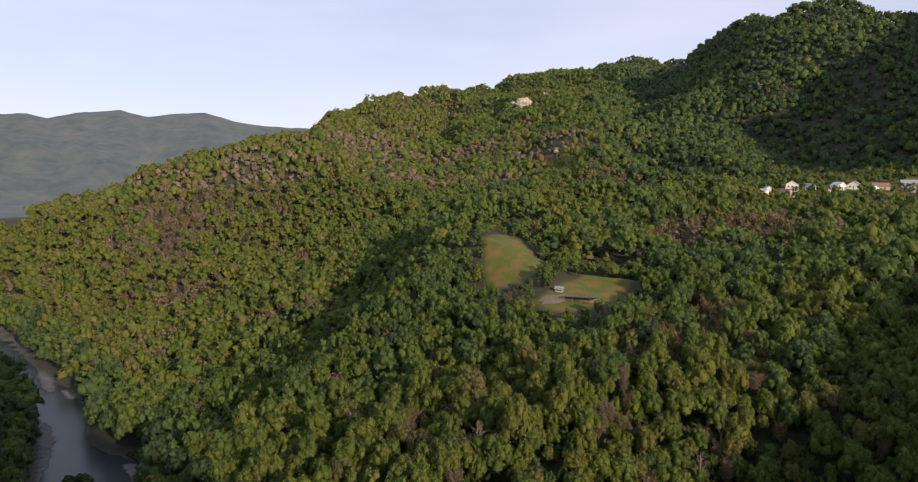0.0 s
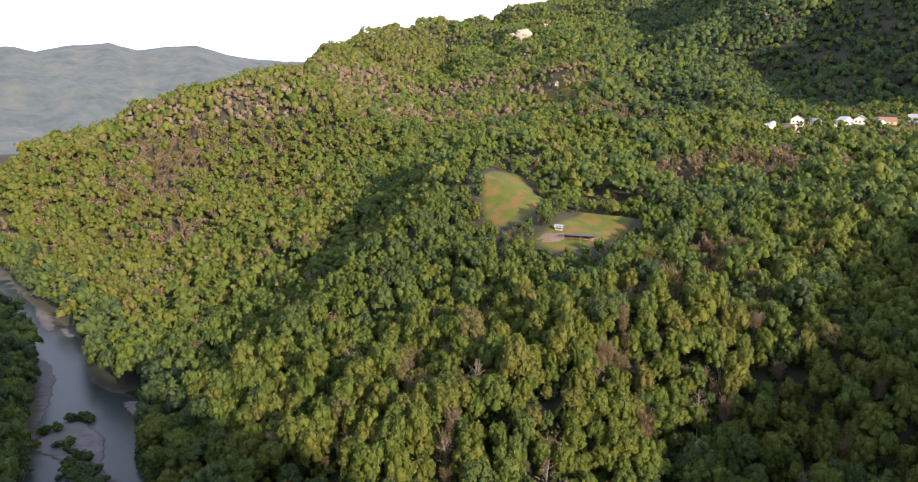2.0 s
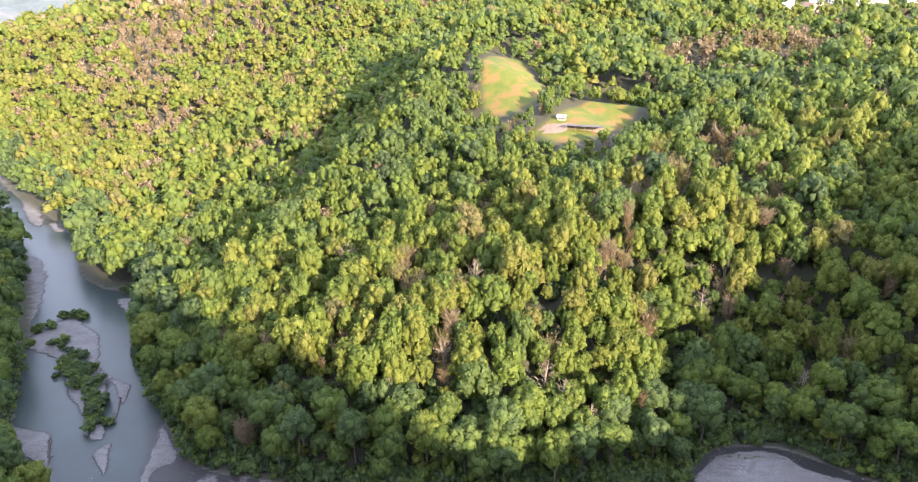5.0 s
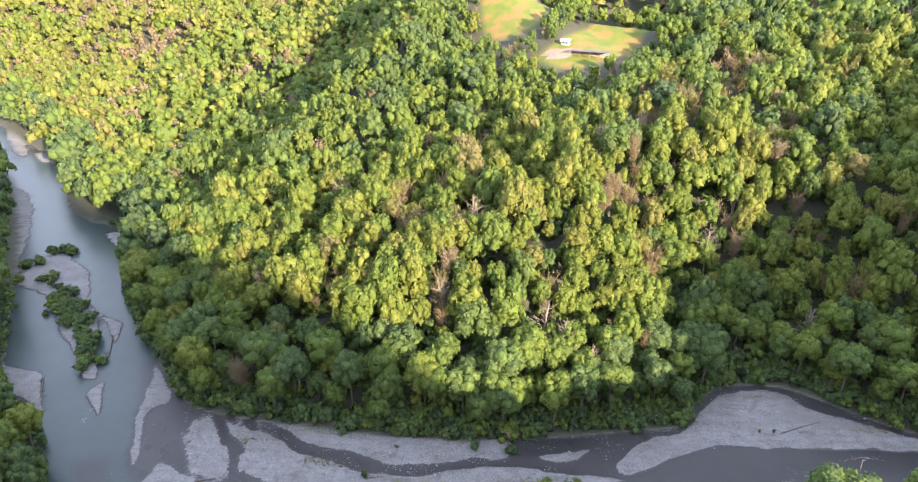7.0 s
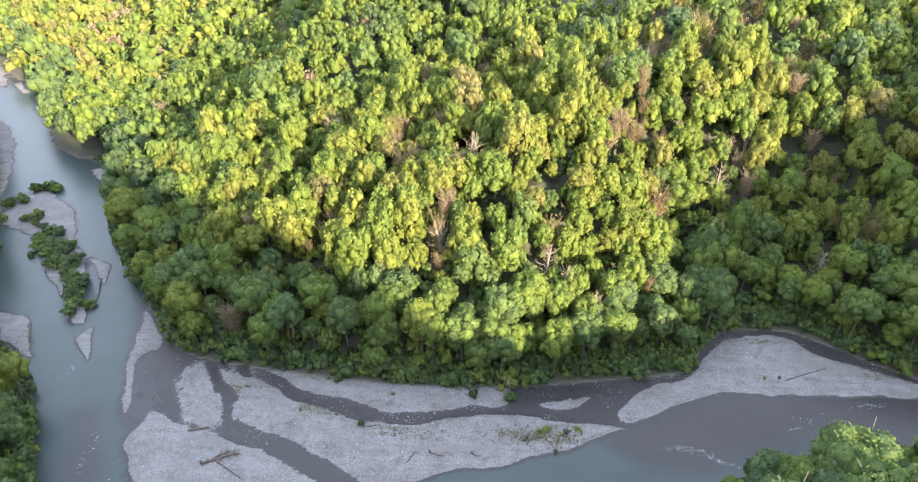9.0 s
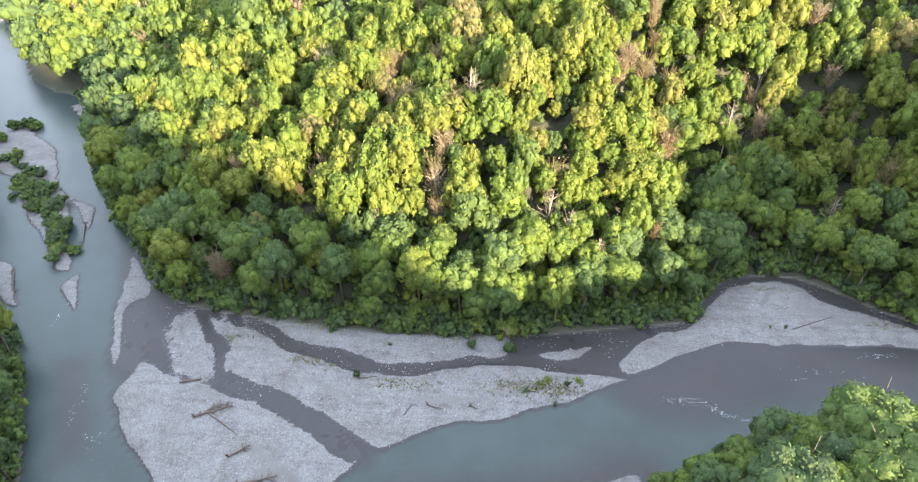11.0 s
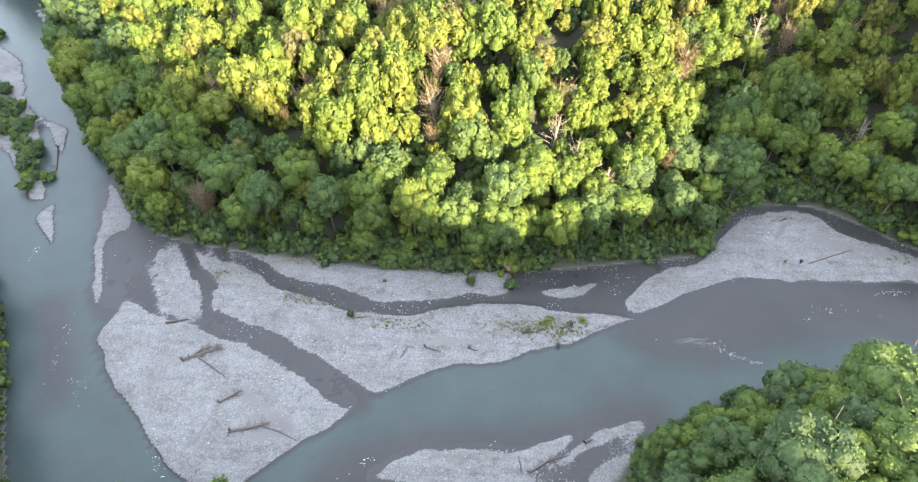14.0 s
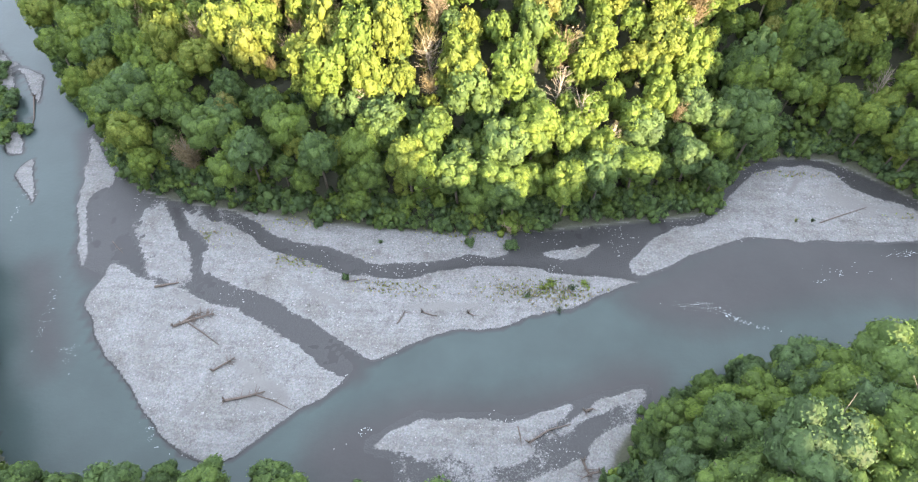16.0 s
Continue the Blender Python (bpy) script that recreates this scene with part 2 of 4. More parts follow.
def fractal(x, y, scale, octaves=4, seed=0):
    out, amp, tot = 0.0, 1.0, 0.0
    for o in range(octaves):
        out = out + amp * value_noise(x / scale * 2 ** o, y / scale * 2 ** o, seed + o)
        tot += amp
        amp *= 0.5
    return out / tot * 2 - 1


def smooth_line(pts, n=6, closed=True):
    """A Catmull-Rom curve through the plan points."""
    p = np.array(pts, float)
    out = []
    count = len(p) if closed else len(p) - 1
    for i in range(count):
        a, b, c, d = (p[(i + k) % len(p)] if closed else p[min(max(i + k, 0), len(p) - 1)] for k in (-1, 0, 1, 2))
        for t in np.arange(n) / n:
            out.append(0.5 * (2 * b + (c - a) * t + (2 * a - 5 * b + 4 * c - d) * t * t + (3 * b - a - 3 * c + d) * t ** 3))
    return np.array(out)


def signed(x, y, poly, pad=40):
    """Distance to a closed outline, positive inside; far outside only a lower bound."""
    lo, hi = poly.min(0) - pad, poly.max(0) + pad
    out = np.full(x.shape, -float(pad))
    m = (x > lo[0]) & (x < hi[0]) & (y > lo[1]) & (y < hi[1])
    px, py = x[m], y[m]
    best, inside = np.full(px.shape, 1e9), np.zeros(px.shape, bool)
    for (ax, ay), (bx, by) in zip(poly, np.roll(poly, -1, 0)):
        dx, dy = bx - ax, by - ay
        t = np.clip(((px - ax) * dx + (py - ay) * dy) / (dx * dx + dy * dy + 1e-9), 0, 1)
        best = np.minimum(best, (px - ax - t * dx) ** 2 + (py - ay - t * dy) ** 2)
        if ay != by:
            inside ^= ((ay > py) != (by > py)) & (px < (bx - ax) * (py - ay) / (by - ay) + ax)
    d = np.sqrt(best)
    out[m] = np.where(inside, d, -d)
    return out


def ridge(x, y, line, round_=18.0):
    """A crest through nodes (x, y, height, slope on its left, slope on its right) falling off to both sides."""
    out = np.full(x.shape, -1e3)
    for a, b in zip(line[:-1], line[1:]):
        dx, dy = b[0] - a[0], b[1] - a[1]
        raw = ((x - a[0]) * dx + (y - a[1]) * dy) / (dx * dx + dy * dy)
        t = np.clip(raw, 0, 1)
        d = np.hypot(x - a[0] - t * dx, y - a[1] - t * dy)
        past = np.abs(raw - t) * math.hypot(dx, dy) / (d + 1.0)
        side = dx * (y - a[1]) - dy * (x - a[0])
        w = 0.5 + 0.5 * side / (np.abs(side) + 4.0 * math.hypot(dx, dy))
        sl = (a[3] + (b[3] - a[3]) * t) * w + (a[4] + (b[4] - a[4]) * t) * (1 - w)
        sl = sl + (np.maximum(np.maximum(a[3], a[4]), sl) - sl) * past
        out = np.maximum(out, a[2] + (b[2] - a[2]) * t - sl * d * d / (d + round_))
    return out


# plan of the river corridor: the wooded far bank, then back along the near bank
FAR_BANK = [(420, 108), (240, 118), (150, 125), (112, 131), (97, 138), (90, 143), (78, 149), (62, 147), (54, 139), (48, 131), (34, 128), (4, 123), (-26, 122), (-64, 126), (-83, 131), (-98, 147), (-131, 187), (-148, 226), (-184, 245), (-210, 280), (-238, 312), (-300, 362), (-400, 446), (-640, 560)]
NEAR_BANK = [(-640, 500), (-420, 396), (-284, 326), (-206, 240), (-158, 166), (-138, 134), (-117, 118), (-103, 98), (-95, 84), (-85, 67), (-70, 63), (-48, 65), (-14, 65.5), (0, 61), (8, 58), (21, 60), (24, 74), (33, 84), (44, 90), (59, 94), (80, 97), (130, 98), (240, 90), (420, 80)]
BARS = {
    "west_strip": [(-100.1, 144.8), (-98.4, 144.7), (-88.8, 131.9), (-90.7, 129), (-91.7, 124.6), (-89.3, 116.5), (-86.2, 108.1), (-87.7, 108), (-91.8, 116.3), (-95.7, 128.7), (-98.8, 140.3)],
    "south_bar": [(-82.6, 101), (-81.8, 97.6), (-76.6, 90.5), (-71.8, 85.7), (-62.9, 76.7), (-56.7, 71.5), (-52.8, 69.3), (-49.3, 68.5), (-45.8, 69), (-42.6, 71.4), (-38.2, 75.4), (-34.5, 78.5), (-29.6, 82.3), (-25.8, 86.5), (-27, 86.9), (-31.9, 88.4), (-38.7, 93), (-45.4, 96.4), (-52.7, 100.9), (-59.4, 102.6), (-65.1, 105), (-70.4, 105.6), (-74.7, 107.1), (-78.4, 108.4), (-81.1, 108.8), (-81.8, 105.5)],
    "middle_bar": [(-90, 138), (-81, 131), (-68, 124), (-57, 121), (-51, 117), (-40, 113), (-29, 110), (-19, 110), (-9, 112), (2, 114), (15, 113), (31, 112), (28, 110), (14, 103), (2, 99), (-8, 97), (-16, 93), (-21.8, 90.1), (-26.8, 92.7), (-33.4, 96.2), (-40.2, 100.2), (-47, 103), (-54.1, 106.3), (-58.3, 108.1), (-60.4, 112.9), (-66.1, 118.8), (-74.1, 127.3), (-80.8, 132.3), (-85, 134.7)],
    "braid": [(-79, 123.9), (-77.8, 124), (-74.3, 119.8), (-71.8, 114.1), (-71.8, 111), (-74.3, 112.7), (-76.9, 116.7), (-78.5, 120.7)],
    "bank_strip": [(-58, 127), (-36, 125), (-18, 125), (2, 126), (4, 117), (-5, 116), (-12, 114), (-23, 113), (-35, 116), (-46, 119)],
    "patch": [(10.6, 117.4), (15.7, 119.3), (23.5, 121), (20.8, 118), (15.6, 116.1), (12.5, 116.2)],
    "east_bar": [(29, 116), (38, 124), (49, 129), (57, 139), (63, 144), (77, 146), (86, 139), (97, 134), (120, 126), (120, 123), (94, 126), (72, 124), (57, 124), (45, 119), (33, 113)],
    "near_bar": [(-20.3, 73.1), (-13.6, 78.3), (-7.7, 79.0), (2.3, 79.6), (8.3, 80.7), (13.1, 83.1), (17.2, 84.2), (16.1, 81.7), (9.0, 76.9), (8.4, 73.3), (5.2, 71.2), (-1.9, 71.4), (-7.2, 73.0), (-11.6, 71.4), (-16.3, 72.9)],
    "near_bar_point": [(11.0, 76.7), (15.7, 80.1), (19.2, 83.4), (22.6, 85.4), (29.6, 87.9), (31.1, 87.4), (30.5, 85.9), (25.2, 83.8), (18.3, 79.6)],
    "near_bar_fan": [(18.8, 76.2), (22.2, 78.8), (27.0, 81.1), (28.4, 81.2), (26.1, 77.7), (24.3, 73.6), (23.8, 69.2), (15.2, 65.6), (5.3, 66.2), (7.7, 68.7), (12.9, 71.6), (18.0, 73.6)],
    "braid_tongue": [(-68.4, 116.4), (-67.2, 116), (-63.6, 111.9), (-62.3, 109.1), (-64.1, 109.9), (-66.6, 113.2)],
    "braid_tip": [(-62.8, 114.3), (-60.6, 113.7), (-58.7, 109.9), (-59.4, 108.1), (-61.4, 110.5)],
    "far_spit": [(-249.2, 316.5), (-242.7, 317), (-233, 306.2), (-236.9, 303.2)],
    "island": [(-172.1, 210.1), (-172.2, 216), (-167, 215), (-160.9, 206.5), (-152.1, 200.8), (-142.7, 187.7), (-140.7, 182.4), (-133.1, 174.2), (-130.1, 169.4), (-121.4, 152), (-113.7, 140.5), (-114.7, 139.2), (-118.3, 140.2), (-128.7, 151.5), (-138.4, 161), (-149.2, 174.8), (-159.3, 182.9), (-166.6, 186.1), (-172.8, 191.4), (-177.9, 201.1), (-176.1, 207.6)],
    "island_tip": [(-112.7, 133.3), (-110.7, 137.5), (-108.4, 132.8), (-105.2, 124.3), (-112.2, 131.6)],
    "side_strip": [(-131, 172), (-120.9, 167.5), (-118.7, 163.9), (-116.7, 156.6), (-119.9, 159.3), (-126.1, 166.5)],
    "west_bar": [(-146, 142), (-136.6, 141.5), (-130.1, 139.4), (-122.8, 129.1), (-120.1, 125.9), (-122.4, 125.7), (-129.8, 129.7), (-138, 129)],
    "upper_bar": [(-224.5, 252.8), (-227.7, 263.2), (-227.1, 270.6), (-220.4, 267.4), (-203.2, 247.7), (-193.3, 229.9), (-184.9, 214.1), (-184.4, 206.5), (-202, 229.3)],
    "bank_patch": [(-160.5, 227.3), (-152, 227.9), (-146.1, 216.4), (-146, 211.9), (-151.7, 218.4)],
    "far_bar": [(-289.4, 351.2), (-276.7, 346.3), (-258.3, 325.9), (-249.2, 311.6), (-258.9, 315.8), (-272.5, 330.1)],
}
WETLAND = [(-101, 147), (-91, 124), (-87, 110), (-80, 104), (-60, 98), (-33, 88.3), (-25.5, 89), (-40, 103), (-20, 104), (10, 108), (29, 112.3), (34, 115), (50, 122), (75, 130), (100, 128), (125, 125.5), (125, 131), (97, 141), (80, 152), (58, 148), (46, 134), (0, 127), (-64, 130), (-90, 146)]
WASHED_GRAVEL = [(-20.9, 72.8), (-13.7, 79.0), (-7.7, 79.7), (9.0, 81.7), (17.2, 84.9), (22.7, 86.2), (29.7, 88.4), (32.0, 87.5), (29.0, 80.5), (24.8, 73.6), (23.8, 64.3), (-9.5, 62.3), (-16.8, 71.1)]
SHOALS = [[(30, 108), (45, 117), (57, 123), (95, 125), (125, 120), (125, 113), (80, 112), (60, 108), (45, 103)], [(-96.5, 105.3), (-93.8, 105.5), (-85.2, 89.5), (-87.0, 88.1)], [(-30, 70), (-15, 80), (10, 83), (30, 91), (33, 80), (30, 62), (-10, 60)]]

MAIN_SPUR = [(30, 126, -2, .3, .3), (44, 150, 13, .3, .35), (52, 175, 31, .3, .45), (60, 210, 49, .32, .4), (46, 250, 55, .38, .3), (25, 285, 62, .46, .28), (8, 322, 74, .8, .2), (-20, 350, 85, 1.2, .2), (-18, 430, 93, 1.1, .2), (60, 500, 95, .35, .2), (230, 545, 110, .25, .3), (420, 600, 122, .2, .25)]
WEST_APRON = [(-20, 345, 82, .2, 1.2), (-44, 300, 58, .18, 1.2), (-64, 258, 36, .15, 1.1), (-84, 218, 18, .15, .9), (-102, 182, 6, .12, .6)]
EAST_SPUR = [(112, 140, 2, .35, .3), (125, 175, 22, .45, .35), (150, 230, 50, .45, .3), (190, 320, 78, .3, .2), (230, 420, 92, .2, .2)]
WEST_HILL = [(-760, 560, 54, .5, .3), (-511, 609, 77, .5, .3), (-440, 695, 110, .5, .32), (-365, 821, 170, .6, .3), (-315, 960, 192, .6, .33), (-325, 1200, 222, .7, .3), (-346, 1428, 248, .7, .28)]
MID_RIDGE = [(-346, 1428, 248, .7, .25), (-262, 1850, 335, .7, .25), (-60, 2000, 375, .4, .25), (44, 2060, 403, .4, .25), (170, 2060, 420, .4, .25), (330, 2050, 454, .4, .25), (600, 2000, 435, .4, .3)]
EAST_MOUNTAIN = [(500, 1215, 408, .6, .72), (528, 1212, 411, .6, .72), (600, 1170, 388, .6, .66), (760, 1080, 370, .5, .6), (1100, 950, 350, .5, .5)]
EAST_CREST = [(385, 1720, 378, .5, 1.1), (390, 1620, 384, .5, 1.15), (420, 1480, 391, .5, 1.2), (469, 1300, 414, .5, 1.2), (500, 1215, 410, .6, .9)]
EAST_RIB = [(500, 1215, 404, .6, .95), (412, 1172, 340, .55, 1.0), (324, 1130, 280, .5, 1.0), (227, 1040, 216, .4, .8), (162, 970, 170, .3, .5)]
EAST_RIB_2 = [(620, 1160, 375, .6, .85), (560, 980, 270, .6, .85), (490, 800, 155, .5, .6)]
EAST_RIB_3 = [(545, 1205, 400, .7, .6), (480, 1060, 285, .7, .5), (430, 900, 172, .6, .5)]
SHADE_RIDGE = [(-700, 150, 150, .4, .45), (-420, -140, 185, .45, .45), (-55, -400, 250, .62, .62), (136, -240, 262, 3.0, 3.0), (163, -217, 250, 3.4, 3.4), (176, -206, 200, 3.0, 3.0), (190, -194, 182, 2.0, 2.0), (206, -180, 168, 1.8, 1.8), (218, -170, 147, 1.9, 1.9), (231, -160, 125, 1.9, 1.9), (246, -147, 120, 1.7, 1.7), (268, -130, 122, 1.7, 1.7), (278, -121, 133, 1.7, 1.7), (288, -112, 144, 1.7, 1.7), (305, -98, 147, 1.6, 1.6), (343, -66, 168, 1.3, 1.3), (427, 5, 200, 1.1, 1.1), (634, 178, 256, .8, .8), (740, 268, 310, .9, .9), (864, 371, 452, .8, .8), (1100, 564, 600, .8, .8), (1500, 900, 640, .8, .8)]
NEAR_KNOLL = [(58, 48, 12, .2, .2), (120, 35, 18, .25, .2), (260, 20, 40, .3, .25)]
VALLEY_FLOOR = [(-270, 430, 3, .2, .2), (-160, 470, 22, .25, .25), (-40, 640, 84, .3, .3), (0, 1000, 135, .22, .22), (0, 1500, 220, .25, .25)]

CORRIDOR = np.vstack([smooth_line(FAR_BANK, 4, False), np.array([FAR_BANK[-1]]), smooth_line(NEAR_BANK, 4, False), np.array([NEAR_BANK[-1]])])
BAR_LINES = [smooth_line(b, 4) for b in BARS.values()]
WET_LINE, WASH_LINE, SHOAL_LINES = smooth_line(WETLAND, 4), smooth_line(WASHED_GRAVEL, 4), [smooth_line(s, 4) for s in SHOALS]
FAR_SPURS = (MAIN_SPUR, WEST_APRON, EAST_SPUR, WEST_HILL, MID_RIDGE, EAST_MOUNTAIN, EAST_CREST, EAST_RIB, EAST_RIB_2, EAST_RIB_3, SHADE_RIDGE, NEAR_KNOLL, VALLEY_FLOOR)


def hills(x, y):
    """The height of the wooded land, before the river cuts into it."""
    k, acc = 7.0, np.zeros(x.shape)
    for line in FAR_SPURS:
        acc = acc + np.exp(np.clip(ridge(x, y, line) / k, -60, 90))
    h = k * np.log(acc + np.exp(0.0))
    far = np.clip((np.hypot(x, y) - 120) / 900, 0, 1)
    h = h + fractal(x, y, 70, 3, 5) * (3 + 9 * far) + fractal(x, y, 260, 3, 9) * 22 * far
    gully = np.abs(fractal(x + 0.35 * y, y * 0.35, 60, 2, 21))
    cut = np.abs(fractal(x * 1.2 + 0.3 * y, y * 0.45, 150, 3, 27))
    h = h - (1 - np.clip(cut * 2.6, 0, 1)) * 26 * np.clip((np.hypot(x, y) - 560) / 500, 0, 1)
    return h - (1 - np.clip(gully * 3, 0, 1)) * 5 * np.clip(h / 40, 0, 1)


def bed(x, y):
    """The river bed with its gravel bars, around the water level 0."""
    wx = x + fractal(x, y, 9, 3, 31) * 1.6
    wy = y + fractal(x, y, 9, 3, 37) * 1.3
    z = np.full(x.shape, -1.2)
    for s in SHOAL_LINES:
        z = np.maximum(z, np.clip(-0.15 + signed(wx, wy, s) * 0.05, -1.2, -0.06))
    z = np.maximum(z, np.clip(0.02 + signed(wx, wy, WET_LINE) * 0.12, -1.2, 0.05))
    z = np.maximum(z, np.clip(0.04 + signed(wx, wy, WASH_LINE) * 0.10, -1.2, 0.135))
    for b in BAR_LINES:
        sd = signed(wx, wy, b)
        z = np.maximum(z, np.where(sd > 0, 0.14 + 0.5 * (1 - np.exp(-sd / 2.5)), 0.14 + sd * 0.75))
    across, along = 0.84 * x + 0.54 * y, 0.54 * x - 0.84 * y
    braided = np.clip(1.6 - np.hypot((x + 68) / 10, (y - 115) / 11), 0, 1) * (np.abs(z - 0.05) < 0.07)
    z = z + braided * np.clip((fractal(across, along * 0.12, 2.2, 2, 47) - 0.07) * 1.4, -0.12, 0.20)
    relief = np.where(z > -0.05, 0.10, 0.03)
    return z + fractal(x, y, 5, 4, 41) * relief + fractal(x + 0.6 * y, (y - 0.6 * x) * 0.25, 3, 3, 43) * relief * 0.7


def land(x, y):
    """Height and distance into the river corridor (positive on the river)."""
    inside = signed(x, y, CORRIDOR, 90)
    h = hills(x, y)
    out = np.maximum(-inside, 0)
    bank = 0.35 + 0.31 * out + 0.0095 * out * out
    wooded = np.minimum(np.maximum(h, 0.8 + 0.05 * out), np.where(out > 89, 1e4, bank))
    return np.where(inside > 0, bed(x, y), wooded), inside


# ---------------------------------------------------------------- ground and river
def mesh_of(name, verts, faces, material, attrs=None, smooth=False):
    """A mesh from arrays; faces is an (n, 3) or (n, 4) array or a list of such arrays."""
    faces = faces if isinstance(faces, list) else [faces]
    me = bpy.data.meshes.new(name)
    verts = np.asarray(verts, np.float32)
    me.vertices.add(len(verts))
    me.vertices.foreach_set("co", verts.ravel())
    sizes = np.concatenate([np.full(len(f), f.shape[1], np.int32) for f in faces])
    flat = np.concatenate([np.asarray(f, np.int32).ravel() for f in faces])
    me.loops.add(len(flat))
    me.loops.foreach_set("vertex_index", flat)
    me.polygons.add(len(sizes))
    me.polygons.foreach_set("loop_start", np.concatenate([[0], np.cumsum(sizes)[:-1]]).astype(np.int32))
    me.polygons.foreach_set("use_smooth", np.full(len(sizes), smooth))
    for key, values in (attrs or {}).items():
        me.attributes.new(key, "FLOAT", "POINT").data.foreach_set("value", np.asarray(values, np.float32))
    me.materials.append(material)
    me.update(calc_edges=True)
    return me


def axis_steps(lo, a, b, hi, fine, grow, most):
    """Grid lines, close together between a and b and ever wider towards lo and hi."""
    mid = list(np.arange(a, b + fine, fine))
    up, step = [mid[-1]], fine
    while up[-1] < hi:
        step = min(step * grow, most)
        up.append(up[-1] + step)
    down, step = [a], fine
    while down[-1] > lo:
        step = min(step * grow, most)
        down.append(down[-1] - step)
    return np.array(down[:0:-1] + mid + up[1:])


UPPER_MEADOW = smooth_line([(-10, 362), (8, 380), (14, 335), (18, 318), (8, 301), (-9, 308)], 4)
LOWER_MEADOW = smooth_line([(13, 278), (22, 287), (43, 316), (56, 306), (63, 310), (53, 290), (31, 266)], 4)
GARDENS = smooth_line([(30, 860), (60, 900), (105, 880), (90, 820), (50, 800)], 4)
VILLAGE = smooth_line([(188, 520), (205, 500), (250, 512), (330, 520), (400, 560), (420, 610), (330, 585), (240, 560)], 4)

gx = np.union1d(axis_steps(-4200, -118, 112, 4200, 0.9, 1.045, 70), np.arange(-310, -118, 3.0))
gy = np.union1d(axis_steps(-900, 60, 152, 4600, 0.9, 1.045, 70), np.arange(160, 388, 2.8))      # closer again across the meadows
GX, GY = np.meshgrid(gx, gy)
fx, fy = GX.ravel(), GY.ravel()
fz, finside = land(fx, fy)
gravel_part = np.clip(finside / 0.9 + 0.15, 0, 1)
meadow_part = np.zeros(len(fx))
for meadow in (UPPER_MEADOW, LOWER_MEADOW, GARDENS, VILLAGE):
    meadow_part = np.maximum(meadow_part, np.clip(signed(fx, fy, meadow) / 3 + 0.8, 0, 1))
rock_part = ((np.hypot((fx - 26) / 24, (fy - 1430) / 20) < 1) & (fractal(fx, fy, 40, 2, 77) > -0.3)).astype(float)
silt_part = np.zeros(len(fx))        # silt left in hollows and washed runnels of the bars
for cx, cy, rx, ry, turn in ((-41.5, 82, 5.5, 3.4, -0.6), (-46, 87, 3.5, 1.0, -0.5), (82, 135.5, 6, 2.2, -0.5), (92, 133, 5, 1.0, -0.3), (-60, 100, 6, 0.7, -0.6), (-35, 104, 9, 0.8, -0.45), (-8, 103, 8, 0.8, 0.1), (8, 107, 7, 1.4, 0.2), (70, 140, 4, 0.7, 0.9), (-66, 92, 5, 0.6, 1.2), (-55, 78, 4, 0.5, 0.9), (-167, 200, 5, 3, 0.5), (-212, 255, 9, 3, 0.9)):
    co, si = math.cos(turn), math.sin(turn)
    ux, uy = (fx - cx) * co + (fy - cy) * si, -(fx - cx) * si + (fy - cy) * co
    dd = np.hypot(ux / rx, uy / ry) + fractal(fx, fy, 4, 3, 95) * 0.5
    silt_part = np.maximum(silt_part, np.clip((1.0 - dd) * 7, 0, 0.9) * (finside > 0))
nx, ny = len(gx), len(gy)
idx = np.arange(nx * ny).reshape(ny, nx)
quads = np.stack([idx[:-1, :-1], idx[:-1, 1:], idx[1:, 1:], idx[1:, :-1]], -1).reshape(-1, 4)
ground = new("ground", mesh_of("ground", np.stack([fx, fy, fz], 1), quads, GROUND, {"gravel": gravel_part, "meadow": meadow_part, "rock": rock_part, "silt": silt_part}, True))
tagged(ground, "river valley floor with pale gravel bars and wooded slopes", "ground", kind="structure")

# the water: one level sheet over the corridor, coloured by the depth below it
wx = axis_steps(-640, -182, 112, 420, 1.7, 1.15, 20)
wy = axis_steps(20, 56, 222, 600, 1.7, 1.15, 20)
WX, WY = np.meshgrid(wx, wy)
qx, qy = WX.ravel(), WY.ravel()
wz, win = land(qx, qy)
widx = np.arange(len(qx)).reshape(len(wy), len(wx))
wq = np.stack([widx[:-1, :-1], widx[:-1, 1:], widx[1:, 1:], widx[1:, :-1]], -1).reshape(-1, 4)
keep = (win[wq] > -8).any(1) & (wz[wq] < 0.4).any(1)
river = new("water", mesh_of("water", np.stack([qx, qy, np.zeros(len(qx))], 1), wq[keep], WATER, {"depth": np.clip(-wz, 0, 1)}, True))
tagged(river, "milky grey-green mountain river in braided channels", "river", kind="structure")


# ---------------------------------------------------------------- trees
def ico(level):
    bm = bmesh.new()
    bmesh.ops.create_icosphere(bm, subdivisions=level, radius=1)
    v = np.array([x.co[:] for x in bm.verts])
    f = np.array([[x.index for x in p.verts] for p in bm.faces])
    bm.free()
    return v, f


ICO0, ICO1, ICO2 = ico(1), ico(2), ico(3)


def join(parts):
    """(verts, faces) pairs into one."""
    vs, fs, n = [], [], 0
    for v, f in parts:
        vs.append(v)
        fs.append(f + n)
        n += len(v)
    return np.vstack(vs), np.vstack(fs)


